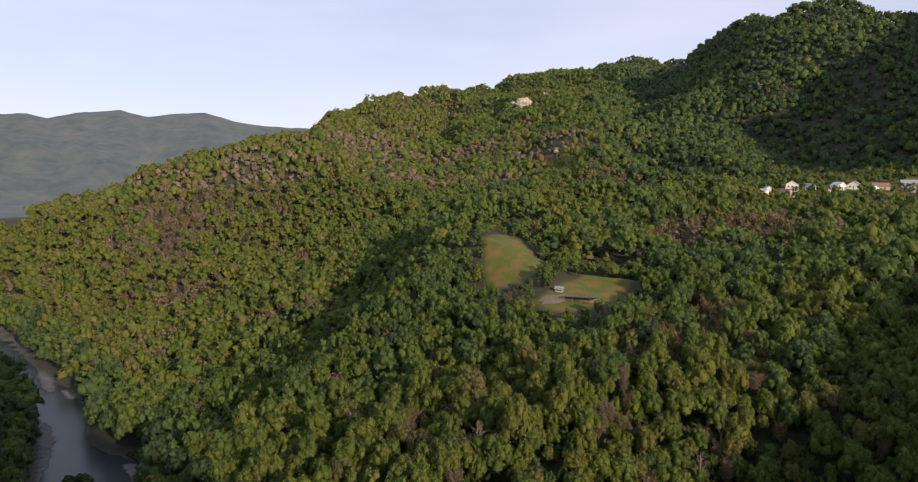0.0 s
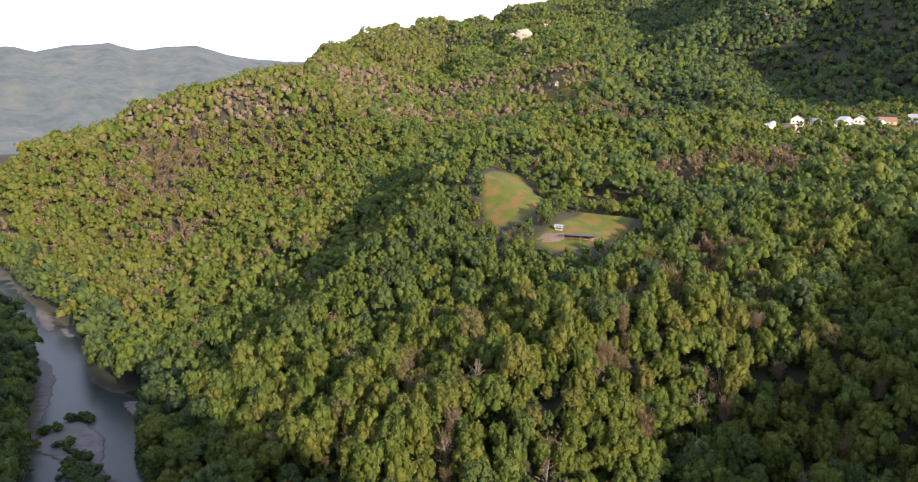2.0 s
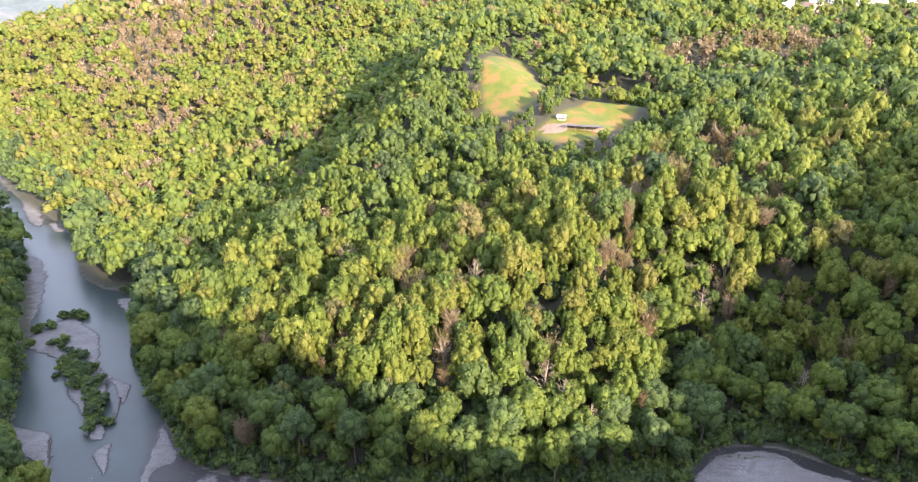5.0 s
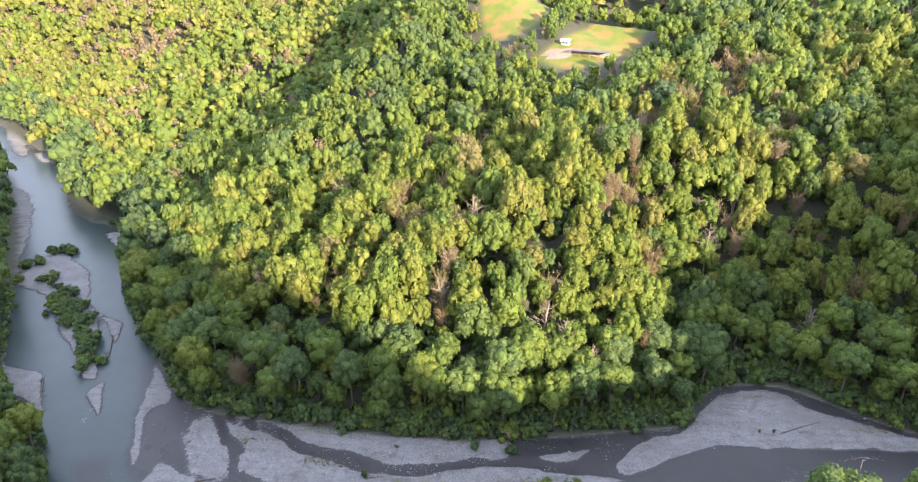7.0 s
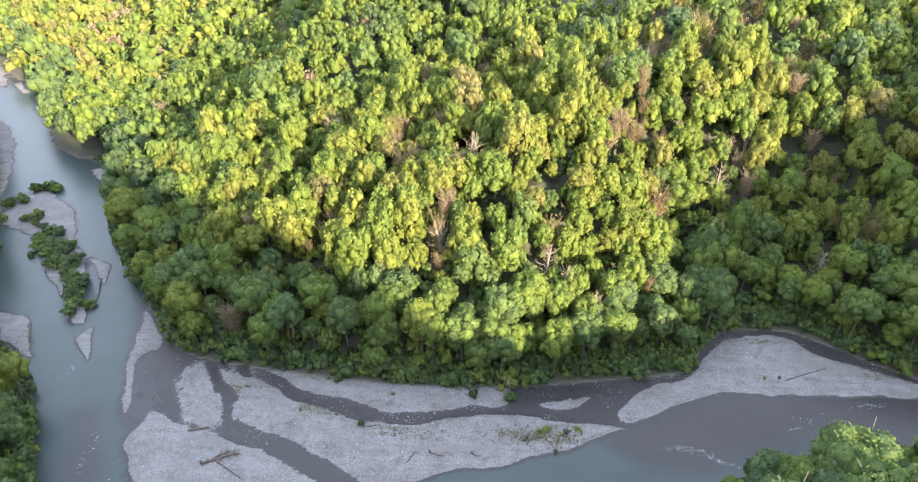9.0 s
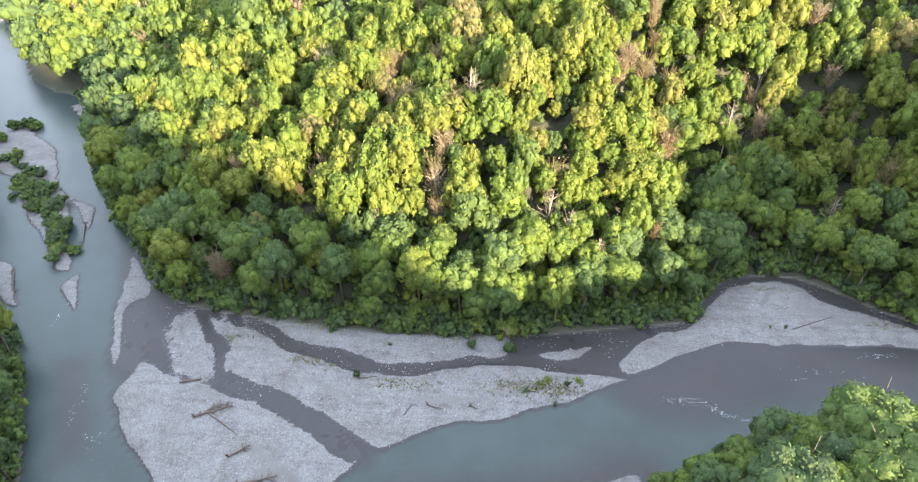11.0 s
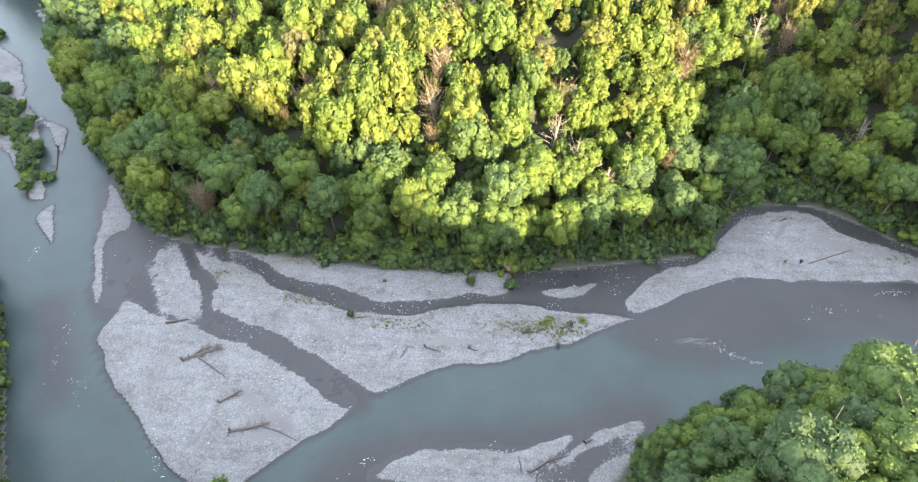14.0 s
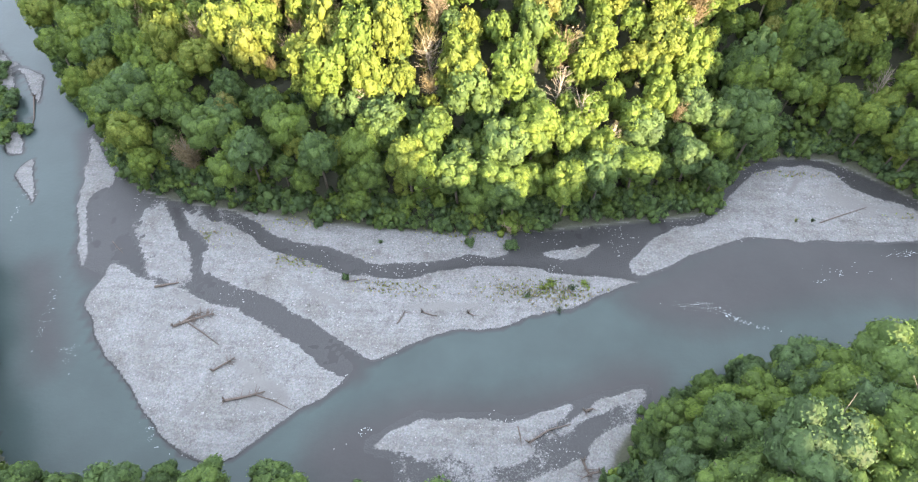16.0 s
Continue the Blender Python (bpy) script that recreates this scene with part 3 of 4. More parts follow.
def leaf_sprays(rng, centres, normals, size, askew=0.45):
    """Leaf sprays: small uneven triangles set askew to the crown's surface."""
    n = len(centres)
    nrm = normals + rng.normal(0, askew, (n, 3))
    nrm /= np.linalg.norm(nrm, axis=1)[:, None]
    t = np.cross(nrm, rng.normal(0, 1, (n, 3)))
    t /= np.linalg.norm(t, axis=1)[:, None]
    b = np.cross(nrm, t)
    s = size * rng.uniform(0.6, 1.4, (n, 1))
    v = np.stack([centres - t * s * 0.62 - b * s * 0.3, centres + t * s * 0.62 - b * s * rng.uniform(0.1, 0.4, (n, 1)), centres + b * s * rng.uniform(0.5, 0.8, (n, 1))], 1).reshape(-1, 3)
    return v, np.arange(n * 3).reshape(n, 3)


def crown(rng, lobes, sprays, size, level=1, tall=1.0, lobe=0.40):
    """A broadleaf crown about 1 in radius and tall high on either side of its middle: leafy billows heaped into an uneven dome."""
    cs, rs = [np.array((0, 0, 0.05 * tall))], [0.60]
    for i in range(lobes):
        a = i * 2.399 + rng.uniform(-.5, .5)
        zz = 0.92 - 1.45 * (i + rng.uniform(0.1, 0.9)) / lobes
        rad = math.sqrt(max(0.03, 1 - zz * zz)) * rng.uniform(0.50, 0.74)
        cs.append(np.array([math.cos(a) * rad, math.sin(a) * rad, zz * rng.uniform(0.55, 0.74) * tall]))
        rs.append(lobe * rng.uniform(0.68, 1.2))
    cs, rs = np.array(cs), np.array(rs)
    iv, jf = (ICO0, ICO1, ICO2)[level]
    lift = np.array((1, 1, min(1.25, 0.5 + 0.5 * tall)))
    parts = []
    for k in range(len(cs)):
        v = iv * (1 + rng.normal(0, 0.17, (len(iv), 1))) * rs[k] * 0.90 * lift + cs[k]
        mid = v[jf].mean(1)
        buried = np.zeros(len(mid), bool)
        for j in range(len(cs)):
            if j != k:
                buried |= np.linalg.norm((mid - cs[j]) / lift, axis=1) < rs[j] * 0.80
        buried |= (mid[:, 2] - cs[k][2] < -0.55 * rs[k]) & (mid[:, 2] < -0.2 * tall)
        face = jf[~buried]
        if len(face):
            used, face = np.unique(face, return_inverse=True)
            parts.append((v[used], face.reshape(-1, 3)))
    w = rs ** 2
    which = rng.choice(len(cs), sprays * 2, p=w / w.sum())
    d = rng.normal(0, 1, (sprays * 2, 3))
    d[:, 2] = np.abs(d[:, 2]) * np.where(rng.random(sprays * 2) < 0.72, 1, -1)
    d /= np.linalg.norm(d, axis=1)[:, None]
    cen = cs[which] + d * lift * rs[which][:, None] * rng.uniform(0.86, 1.22, (sprays * 2, 1))
    deep = np.min(np.linalg.norm((cen[:, None] - cs[None]) / lift, axis=2) / rs[None], axis=1)
    keep = np.flatnonzero(deep > 0.88)[:sprays]
    parts.append(leaf_sprays(rng, cen[keep], d[keep], size))
    return join(parts)


def twiggy(rng, twigs, width, sprays=0, size=0.1, tall=1.3):
    """A crown that has lost most of its leaves: twigs that fan up and out from the stem."""
    n = twigs
    z0 = rng.uniform(-0.85, 0.25, n) * tall
    a = rng.uniform(0, 6.283, n)
    out = rng.uniform(0.35, 1.0, n) * (1 - 0.35 * np.abs(z0 / tall + 0.2))
    p = np.stack([np.cos(a) * out * 0.12, np.sin(a) * out * 0.12, z0], 1)
    q = np.stack([np.cos(a) * out, np.sin(a) * out, z0 + out * rng.uniform(0.5, 1.25, n)], 1)
    d = q - p
    side = np.cross(d, rng.normal(0, 1, (n, 3)))
    side *= width * rng.uniform(0.6, 1.4, (n, 1)) / np.linalg.norm(side, axis=1)[:, None]
    v = np.stack([p + side, p - side, q], 1).reshape(-1, 3)
    f = np.arange(n * 3).reshape(n, 3)
    fork = p + d * rng.uniform(0.4, 0.7, (n, 1))
    tip = q + rng.normal(0, 0.2, (n, 3))
    v2 = np.stack([fork + side * 0.7, fork - side * 0.7, tip], 1).reshape(-1, 3)
    parts = [(v, f), (v2, f)]
    if sprays:
        k = rng.integers(0, n, sprays)
        c = p[k] + d[k] * rng.uniform(0.6, 1.05, (sprays, 1)) + rng.normal(0, 0.05, (sprays, 3))
        parts.append(leaf_sprays(rng, c, c / np.linalg.norm(c, axis=1)[:, None], size, 0.8))
    return join(parts)


def limb(p, q, r0, r1, sides=5):
    """A tapered limb from p to q."""
    p, q = np.array(p, float), np.array(q, float)
    d = (q - p) / np.linalg.norm(q - p)
    u = np.cross(d, [0.3, 0.9, 0.2])
    u /= np.linalg.norm(u)
    w = np.cross(d, u)
    a = np.arange(sides) * 2 * math.pi / sides
    ring = np.cos(a)[:, None] * u + np.sin(a)[:, None] * w
    v = np.vstack([p + ring * r0, q + ring * r1])
    k = np.arange(sides)
    n = (k + 1) % sides
    return v, np.vstack([np.stack([k, n, n + sides], 1), np.stack([k, n + sides, k + sides], 1)])


def trunk_shape(rng, height, radius, limbs=6, spread=0.3):
    """A trunk with a slight bend and rising limbs."""
    bend = rng.normal(0, 0.03, 2) * height
    mid = (bend[0], bend[1], height * 0.55)
    top = (bend[0] * 1.6, bend[1] * 1.6, height)
    parts = [limb((0, 0, -0.8), mid, radius, radius * 0.7, 7), limb(mid, top, radius * 0.7, radius * 0.15, 6)]
    for i in range(limbs):
        a, z = i * 2.4 + rng.uniform(-.5, .5), height * rng.uniform(0.45, 0.85)
        out = height * spread * rng.uniform(0.6, 1.0)
        base = (bend[0] * z / height, bend[1] * z / height, z)
        parts.append(limb(base, (math.cos(a) * out + base[0], math.sin(a) * out + base[1], z + out * rng.uniform(0.6, 1.1)), radius * 0.35, radius * 0.08, 4))
    return join(parts)


def bare_shape(rng, height, radius):
    """A dead tree: trunk, limbs and thin twigs."""
    parts = [trunk_shape(rng, height, radius, 5, 0.18)]
    for i in range(34):
        z = height * (0.35 + 0.62 * i / 34)
        a = i * 2.4 + rng.uniform(-.4, .4)
        out = height * 0.26 * (1.15 - i / 34) * rng.uniform(0.6, 1.1)
        tip = np.array((math.cos(a) * out, math.sin(a) * out, z + out * rng.uniform(0.5, 1.3)))
        parts.append(limb((0, 0, z), tip, radius * 0.22, radius * 0.06, 3))
        for k in range(2):
            parts.append(limb(tip * (0.55, 0.55, 1) - (0, 0, out * 0.35), tip + rng.normal(0, out * 0.3, 3), radius * 0.12, radius * 0.05, 3))
    return join(parts)


def part(name, data, parent, label=""):
    ob = new(name, data)
    ob.parent = parent
    return tagged(ob, label)


SPECIES = {  # tint of the foliage, words for the label
    "fresh": (0.38, "tall broadleaf tree with a fresh green rounded crown"),
    "dark": (0.26, "large deep green broadleaf tree with a dense domed crown"),
    "olive": (0.50, "broadleaf tree with a yellowish olive crown"),
    "withered": (0.84, "half-withered tree with a sparse pale brown crown"),
}
CROWN_WIDE, TREE_TALL = 4.5, 16.0


def tree_template(rng, species, far_off, fine=False):
    """One tree of a kind; fine: with the closer, darker foliage of the trees on the near bank."""
    tint = SPECIES[species][0] - (0.07 if fine and species != "withered" else 0)
    root = new("broadleaf_tree")
    tv, tf = trunk_shape(rng, TREE_TALL * 0.8, 0.28)
    part("trunk", mesh_of("trunk", tv, tf, BARK), root)
    aspect = rng.uniform(0.95, 1.3)
    if species == "withered":
        aspect = 1.4
        cv, cf = twiggy(rng, 420, 0.020, 900, 0.07, 1.0)
        bv, bf = bare_shape(rng, TREE_TALL, 0.2)
        part("twig_frame", mesh_of("twig_frame", bv, bf, DEADWOOD), root, "bare pale twigs")
    else:
        cv, cf = crown(rng, 40, 2600, 0.050, 1, 1.0, 0.24) if fine else crown(rng, 26, 1200, 0.082, 1, 1.0, 0.30)
    cv = cv * (CROWN_WIDE, CROWN_WIDE, CROWN_WIDE * aspect) + (0, 0, TREE_TALL - CROWN_WIDE * aspect)
    part("crown", mesh_of("crown", cv, cf, FOLIAGE, {"tint": np.full(len(cv), tint)}, True), root)
    tagged(root, SPECIES[species][1], "tree", "forest trees")
    root.matrix_world = pose(0, 0, far_off)
    return root


def scatter(rng, spacing, x0, x1, y0, y1):
    xs, ys = np.meshgrid(np.arange(x0, x1, spacing), np.arange(y0, y1, spacing))
    x = xs.ravel() + rng.uniform(-.42, .42, xs.size) * spacing
    y = ys.ravel() + rng.uniform(-.42, .42, xs.size) * spacing
    return x, y


def wooded(x, y, margin=1.2):
    """Where trees stand: off the river, the meadows and the bare rock, and within what the valley shows."""
    ok = signed(x, y, CORRIDOR) < -margin
    for meadow in (UPPER_MEADOW, LOWER_MEADOW):
        ok &= (signed(x, y, meadow) < -1.5) & (signed(x, y + 9, meadow) < -1.5)
    ok &= ~((signed(x, y, GARDENS) > 0) & (hashed(np.floor(x), np.floor(y), 3) < 0.35))
    ok &= ~((signed(x, y, VILLAGE) > 0) & (hashed(np.floor(x), np.floor(y), 3) < 0.72))
    ok &= np.hypot((x - 26) / 26, (y - 1410) / 26) > 1
    return ok


DRIFTS = [(-326, 600, 45, 50), (-305, 725, 50, 60), (-330, 550, 40, 30), (-255, 455, 22, 20), (-110, 790, 60, 50), (-220, 970, 60, 80), (-15, 775, 60, 40), (133, 715, 50, 45), (147, 402, 24, 20), (172, 394, 20, 22), (87, 244, 10, 16), (64, 228, 7, 14), (43, 209, 5, 10), (112, 400, 20, 16), (60, 905, 60, 40), (-70, 1020, 80, 50)]


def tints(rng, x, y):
    """Species by place: deep green by the water, fresh and olive on the slope, withered brown in drifts higher up. The
    west hill's sun and the east mountain's shade are put into the tint too.
    """
    n = fractal(x, y, 45, 3, 51)
    t = 0.40 + 0.16 * n + rng.normal(0, 0.085, len(x))
    p = np.clip(fractal(x, y, 60, 3, 61) * 0.9 - 0.12, 0.06, 0.35)
    for cx, cy, rx, ry in DRIFTS:
        p = np.maximum(p, 0.92 * np.exp(-((x - cx) / rx / 1.5) ** 2 - ((y - cy) / ry / 1.5) ** 2))
    t = np.where(rng.random(len(x)) < p, rng.uniform(0.66, 0.95, len(x)), t)
    # more olive on the west hill, which also carries its stronger sunlight
    t = t + 0.14 * np.clip((-x - 90) / 120, 0, 1) * np.clip((y - 200) / 150, 0, 1)
    # shade and distance haze on the east mountain put into a darker blue-green tint
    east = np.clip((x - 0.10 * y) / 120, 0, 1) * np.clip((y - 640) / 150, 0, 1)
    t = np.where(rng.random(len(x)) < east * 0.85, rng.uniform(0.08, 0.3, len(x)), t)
    low = (signed(x, y, CORRIDOR) > -20) & (rng.random(len(x)) < 0.8)
    t = np.where(low, rng.uniform(0.14, 0.40, len(x)), t)
    t = np.where((y < 100) & (t < 0.6), rng.uniform(0.0, 0.24, len(x)), t)
    return np.clip(t, 0.0, 0.95)


def dwarfed(x, y):
    """Lower growth round the meadows and gardens."""
    near = np.full(x.shape, -40.0)
    for meadow in (UPPER_MEADOW, LOWER_MEADOW, VILLAGE):
        near = np.maximum(near, np.maximum(signed(x, y, meadow), signed(x, y + (45 if meadow is VILLAGE else 16), meadow) - 4))
    return np.clip(0.42 + (-near - 4) / 45, 0.42, 1.0)


def grove(name, label, x, y, t, forms, dry_forms, rng, wide, tall, base):
    """Many trees in one mesh: forms and dry_forms are lists of (verts, faces) crowns of unit width, in leaf and withered."""
    z, _ = land(x, y)
    low = dwarfed(x, y)
    kinds = np.where(t > 0.64, len(forms) + rng.integers(0, len(dry_forms), len(x)), rng.integers(0, len(forms), len(x)))
    vs, fs, ts, n = [], [], [], 0
    for k, (fv, ff) in enumerate(forms + dry_forms):
        m = kinds == k
        c = int(m.sum())
        if not c:
            continue
        dry = k >= len(forms)
        a = rng.uniform(0, 6.283, c)
        s = wide * (0.72 if dry else 1.0) * np.clip(rng.lognormal(-0.04, 0.27, c), 0.55, 1.55) * (0.4 + 0.6 * low[m])
        hgt = s * tall * rng.uniform(0.8, 1.3, c)
        ca, sa = np.cos(a)[:, None], np.sin(a)[:, None]
        lean = rng.normal(0, 0.10, (2, c, 1))
        vx = (fv[:, 0] * ca - fv[:, 1] * sa + fv[:, 2] * lean[0]) * s[:, None] + x[m][:, None]
        vy = (fv[:, 0] * sa + fv[:, 1] * ca + fv[:, 2] * lean[1]) * s[:, None] + y[m][:, None]
        vz = fv[:, 2] * hgt[:, None] + (z[m] + base * (0.6 + 0.4 * s / wide) * rng.uniform(0.85, 1.15, c) * low[m])[:, None]
        vs.append(np.stack([vx, vy, vz], -1).reshape(-1, 3))
        fs.append((ff[None] + (np.arange(c) * len(fv))[:, None, None] + n).reshape(-1, 3))
        ts.append(np.repeat(t[m], len(fv)))
        n += c * len(fv)
    ob = new(name, mesh_of(name, np.vstack(vs), np.vstack(fs), FOLIAGE, {"tint": np.concatenate(ts)}, True))
    return tagged(ob, label, "trees", kind="stuff")


rng = np.random.default_rng(7)
# the trees along the two banks stand as single things
bx, by = scatter(rng, 5.7, -150, 125, 20, 190)
d = -signed(bx, by, CORRIDOR)
m = wooded(bx, by) & ((d < 14) | ((by < 100) & (bx > 15) & (d < 38))) & ((by > 90) | ((bx > 15) & (by > 52)) | ((bx < 20) & (by > 46)))
bx, by = bx[m], by[m]
bx, by = np.append(bx, (52.5,)), np.append(by, (93.8,))      # a slender tree leaning out at the water's edge
bt = tints(rng, bx, by)
bt = np.where((by < 100) & (bx > 15), np.clip(bt + 0.16, 0, 0.66), bt)      # the near bank is fresher green
bz, bd = land(bx, by)
bd = -bd
templates = {}
for sp in SPECIES:
    templates[sp] = [tree_template(np.random.default_rng(40 + i), sp, -300 - 30 * i) for i in range(3)]
    templates[sp + "_near"] = [tree_template(np.random.default_rng(60 + i), sp, -400 - 30 * i, True) for i in range(3)]
for i in range(len(bx)):
    sp = "dark" if bt[i] < 0.28 else "fresh" if bt[i] < 0.48 else "olive" if bt[i] < 0.68 else "withered"
    s = rng.uniform(0.62, 1.2) * (1.0 if by[i] < 70 and bx[i] < 15 else min(0.42 + bd[i] / 9.5, 1.62) if by[i] < 100 and bx[i] > 15 else 1.0)
    m4 = pose(bx[i], by[i], bz[i] - 0.2, 0, 0, rng.uniform(0, 360)) @ Matrix.Diagonal((s * rng.uniform(.9, 1.15), s * rng.uniform(.9, 1.15), s, 1))
    copy_thing(templates[sp + "_near" if by[i] < 100 and bx[i] > 15 else sp][i % 3], m4)
for some in templates.values():
    for root in some:
        for o in (*root.children_recursive, root):
            bpy.data.objects.remove(o)

SEEDS = np.random.default_rng
near_forms = [crown(SEEDS(90 + i), 15 + i % 4, 560, 0.115, 0, (0.9, 1.0, 1.15, 1.35)[i % 4], 0.32) for i in range(8)]
near_dry = [twiggy(SEEDS(98 + i), 240, 0.022, (140, 300, 460)[i], 0.085) for i in range(3)]
slope_forms = [crown(SEEDS(190 + i), 10, 190, 0.17, 0, (0.85, 1.0, 1.2)[i % 3], 0.34) for i in range(6)]
slope_dry = [twiggy(SEEDS(198 + i), 110, 0.035, (80, 140, 200)[i], 0.15) for i in range(3)]
mid_forms = [crown(SEEDS(110 + i), 5, 34, 0.30, 0, (0.8, 1.0, 1.15)[i % 3], 0.40) for i in range(6)]
mid_dry = [twiggy(SEEDS(118 + i), 40, 0.07, 66, 0.30, 1.0) for i in range(3)]
far_forms = [crown(SEEDS(130 + i), 0, 9, 0.36, 0, 1.0, 0.5) for i in range(6)]

x, y = scatter(rng, 5.0, -330, 260, 15, 330)
d = -signed(x, y, CORRIDOR)
view = np.abs(x) < 0.80 * (y + 70) + 25
m = wooded(x, y) & ~((d < 14) & (x > -150) & (x < 125) & (y < 190)) & ~((y < 100) & (x > 15) & (x < 125) & (d < 38) & (y > 52)) & view & (np.hypot(x, y) < 330) & ((y > 60) | (x > 15) | (x < -60))
x, y = x[m], y[m]
m = np.hypot(x, y - 20) < 205
grove("slope_forest", "dense mixed broadleaf forest on the sunlit slope", x[m], y[m], tints(rng, x[m], y[m]), near_forms, near_dry, rng, 3.6, 1.3, 10.5)
x, y = x[~m], y[~m]
grove("upper_slope_forest", "dense mixed broadleaf forest on the upper slope", x, y, tints(rng, x, y), slope_forms, slope_dry, rng, 3.7, 1.25, 10.0)
x, y = scatter(rng, 7.0, -760, 640, 100, 830)
m = wooded(x, y) & (np.hypot(x, y) >= 330) & (np.hypot(x, y) < 760) & (np.abs(x) < 0.72 * (y + 60) + 30)
x, y = x[m], y[m]
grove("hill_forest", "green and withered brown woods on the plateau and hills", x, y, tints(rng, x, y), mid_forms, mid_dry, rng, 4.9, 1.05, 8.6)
x, y = scatter(rng, 8.4, -1300, 1500, 500, 2250)
m = wooded(x, y) & (np.hypot(x, y) >= 760) & (np.abs(x + 0.04 * y) < 0.70 * y + 30) & ~((x > 475 - 0.2 * (y - 1250)) & (y > 1250) & (y < 1850)) & (x < 900) & ((y < 1500) | (rng.random(len(x)) < 0.6)) & (x > np.interp(y, (609, 960, 1428, 1850, 2100), (-600, -400, -420, -340, -200)))
x, y = x[m], y[m]
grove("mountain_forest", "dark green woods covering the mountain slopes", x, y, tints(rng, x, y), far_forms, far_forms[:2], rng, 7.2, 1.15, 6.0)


# ---------------------------------------------------------------- undergrowth along the banks
shrub_forms = [crown(SEEDS(150 + i), 5, 44, 0.30, 0) for i in range(5)]
shrub_dry = [twiggy(SEEDS(158 + i), 40, 0.04) for i in range(2)]
x, y = scatter(rng, 1.9, -170, 120, 40, 235)
d = -signed(x, y, CORRIDOR)
m = (d > 0.2) & (d < 7) & (rng.random(len(x)) < 0.85) & ((y > 95) | (x > 5) | (x < -60) | (d > 2.5))
x, y = x[m], y[m]
grove("bank_thicket", "thicket of green shrubs along the river banks", x, y, np.clip(rng.normal(0.22, 0.09, len(x)), 0.05, 0.6), shrub_forms, shrub_dry, rng, 2.1, 1.1, 1.3)


x, y = scatter(rng, 4.6, -150, 130, 60, 215)
d = -signed(x, y, CORRIDOR)
m = (d > 6) & (np.hypot(x, y - 20) < 205) & wooded(x, y) & (np.abs(x) < 0.8 * (y + 70) + 25) & ((y > 100) | (x > 15))
x, y = x[m], y[m]
grove("undergrowth", "green saplings and bushes filling gaps between trees", x, y, np.clip(rng.normal(0.28, 0.10, len(x)), 0.08, 0.6), shrub_forms, shrub_dry, rng, 2.8, 1.1, 2.6)


# ---------------------------------------------------------------- the far range
def far_range():
    """Wooded mountains on the far side of the next valley."""
    u = np.linspace(0, 1, 260)
    crest_u = [0, 0.1, 0.203, 0.247, 0.282, 0.334, 0.416, 0.466, 0.513, 0.586, 0.647, 0.71, 0.749, 1.0]
    crest_z = [470, 490, 411, 417, 395, 433, 457, 422, 443, 459, 408, 386, 381, 351]
    crest = np.interp(u, crest_u, crest_z) + fractal(u * 900, u * 0, 30, 3, 71) * 5
    v = np.linspace(0, 1, 72)
    U, V = np.meshgrid(u, v)
    ang = -0.80 + U * 0.62
    dist = 4350 - V * 2700
    X, Y = np.sin(ang) * dist, np.cos(ang) * dist
    fold = np.abs(fractal(X, Y, 420, 4, 81))
    Z = np.interp(U.ravel(), u, crest).reshape(U.shape) * (1 - V) ** 1.25 + (fold - 0.3) * 170 * np.sin(np.clip(V * 3.1, 0, 3.1)) - 15 * V + fractal(X, Y, 40, 2, 87) * 7 * np.clip(V * 8, 0, 1)
    back = np.stack([np.sin(ang[0]) * 4600, np.cos(ang[0]) * 4600, crest * 0.4], 1)
    verts = np.vstack([back, np.stack([X, Y, Z], -1).reshape(-1, 3)])
    n, r = len(u), len(v) + 1
    idx = np.arange(n * r).reshape(r, n)
    q = np.stack([idx[:-1, :-1], idx[1:, :-1], idx[1:, 1:], idx[:-1, 1:]], -1).reshape(-1, 4)
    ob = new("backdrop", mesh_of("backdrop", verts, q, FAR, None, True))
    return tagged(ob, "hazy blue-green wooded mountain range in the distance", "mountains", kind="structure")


far_range()

# ---------------------------------------------------------------- stones on the bars and in the shallows
OCTA_V = np.array([(1, 0, 0), (-1, 0, 0), (0, 1, 0), (0, -1, 0), (0, 0, 1), (0, 0, -.6)], float)
OCTA_F = np.array([(0, 2, 4), (2, 1, 4), (1, 3, 4), (3, 0, 4), (2, 0, 5), (1, 2, 5), (3, 1, 5), (0, 3, 5)])
x, y = scatter(rng, 0.62, -112, 112, 58, 150)
m = signed(x, y, CORRIDOR) > 0.5
x, y = x[m], y[m]
z = bed(x, y)
edge = np.exp(-((z - 0.08) / 0.10) ** 2)
m = (z > -0.10) & (rng.random(len(x)) < (z > 0.02) * 0.01 + 0.55 * edge * np.clip(fractal(x, y, 7, 3, 91) * 3 - 0.5, 0, 1) + 0.10 * (z > 0.2))
x, y, z = x[m], y[m], z[m]
c = len(x)
size = rng.uniform(0.06, 0.17, c) * np.where(rng.random(c) < 0.05, 1.9, 1.0)
shape = OCTA_V[None] * rng.uniform(0.7, 1.3, (c, 6, 1)) * size[:, None, None] * np.array([1.25, 1.0, 0.75])
a = rng.uniform(0, 6.28, c)
vx = shape[:, :, 0] * np.cos(a)[:, None] - shape[:, :, 1] * np.sin(a)[:, None] + x[:, None]
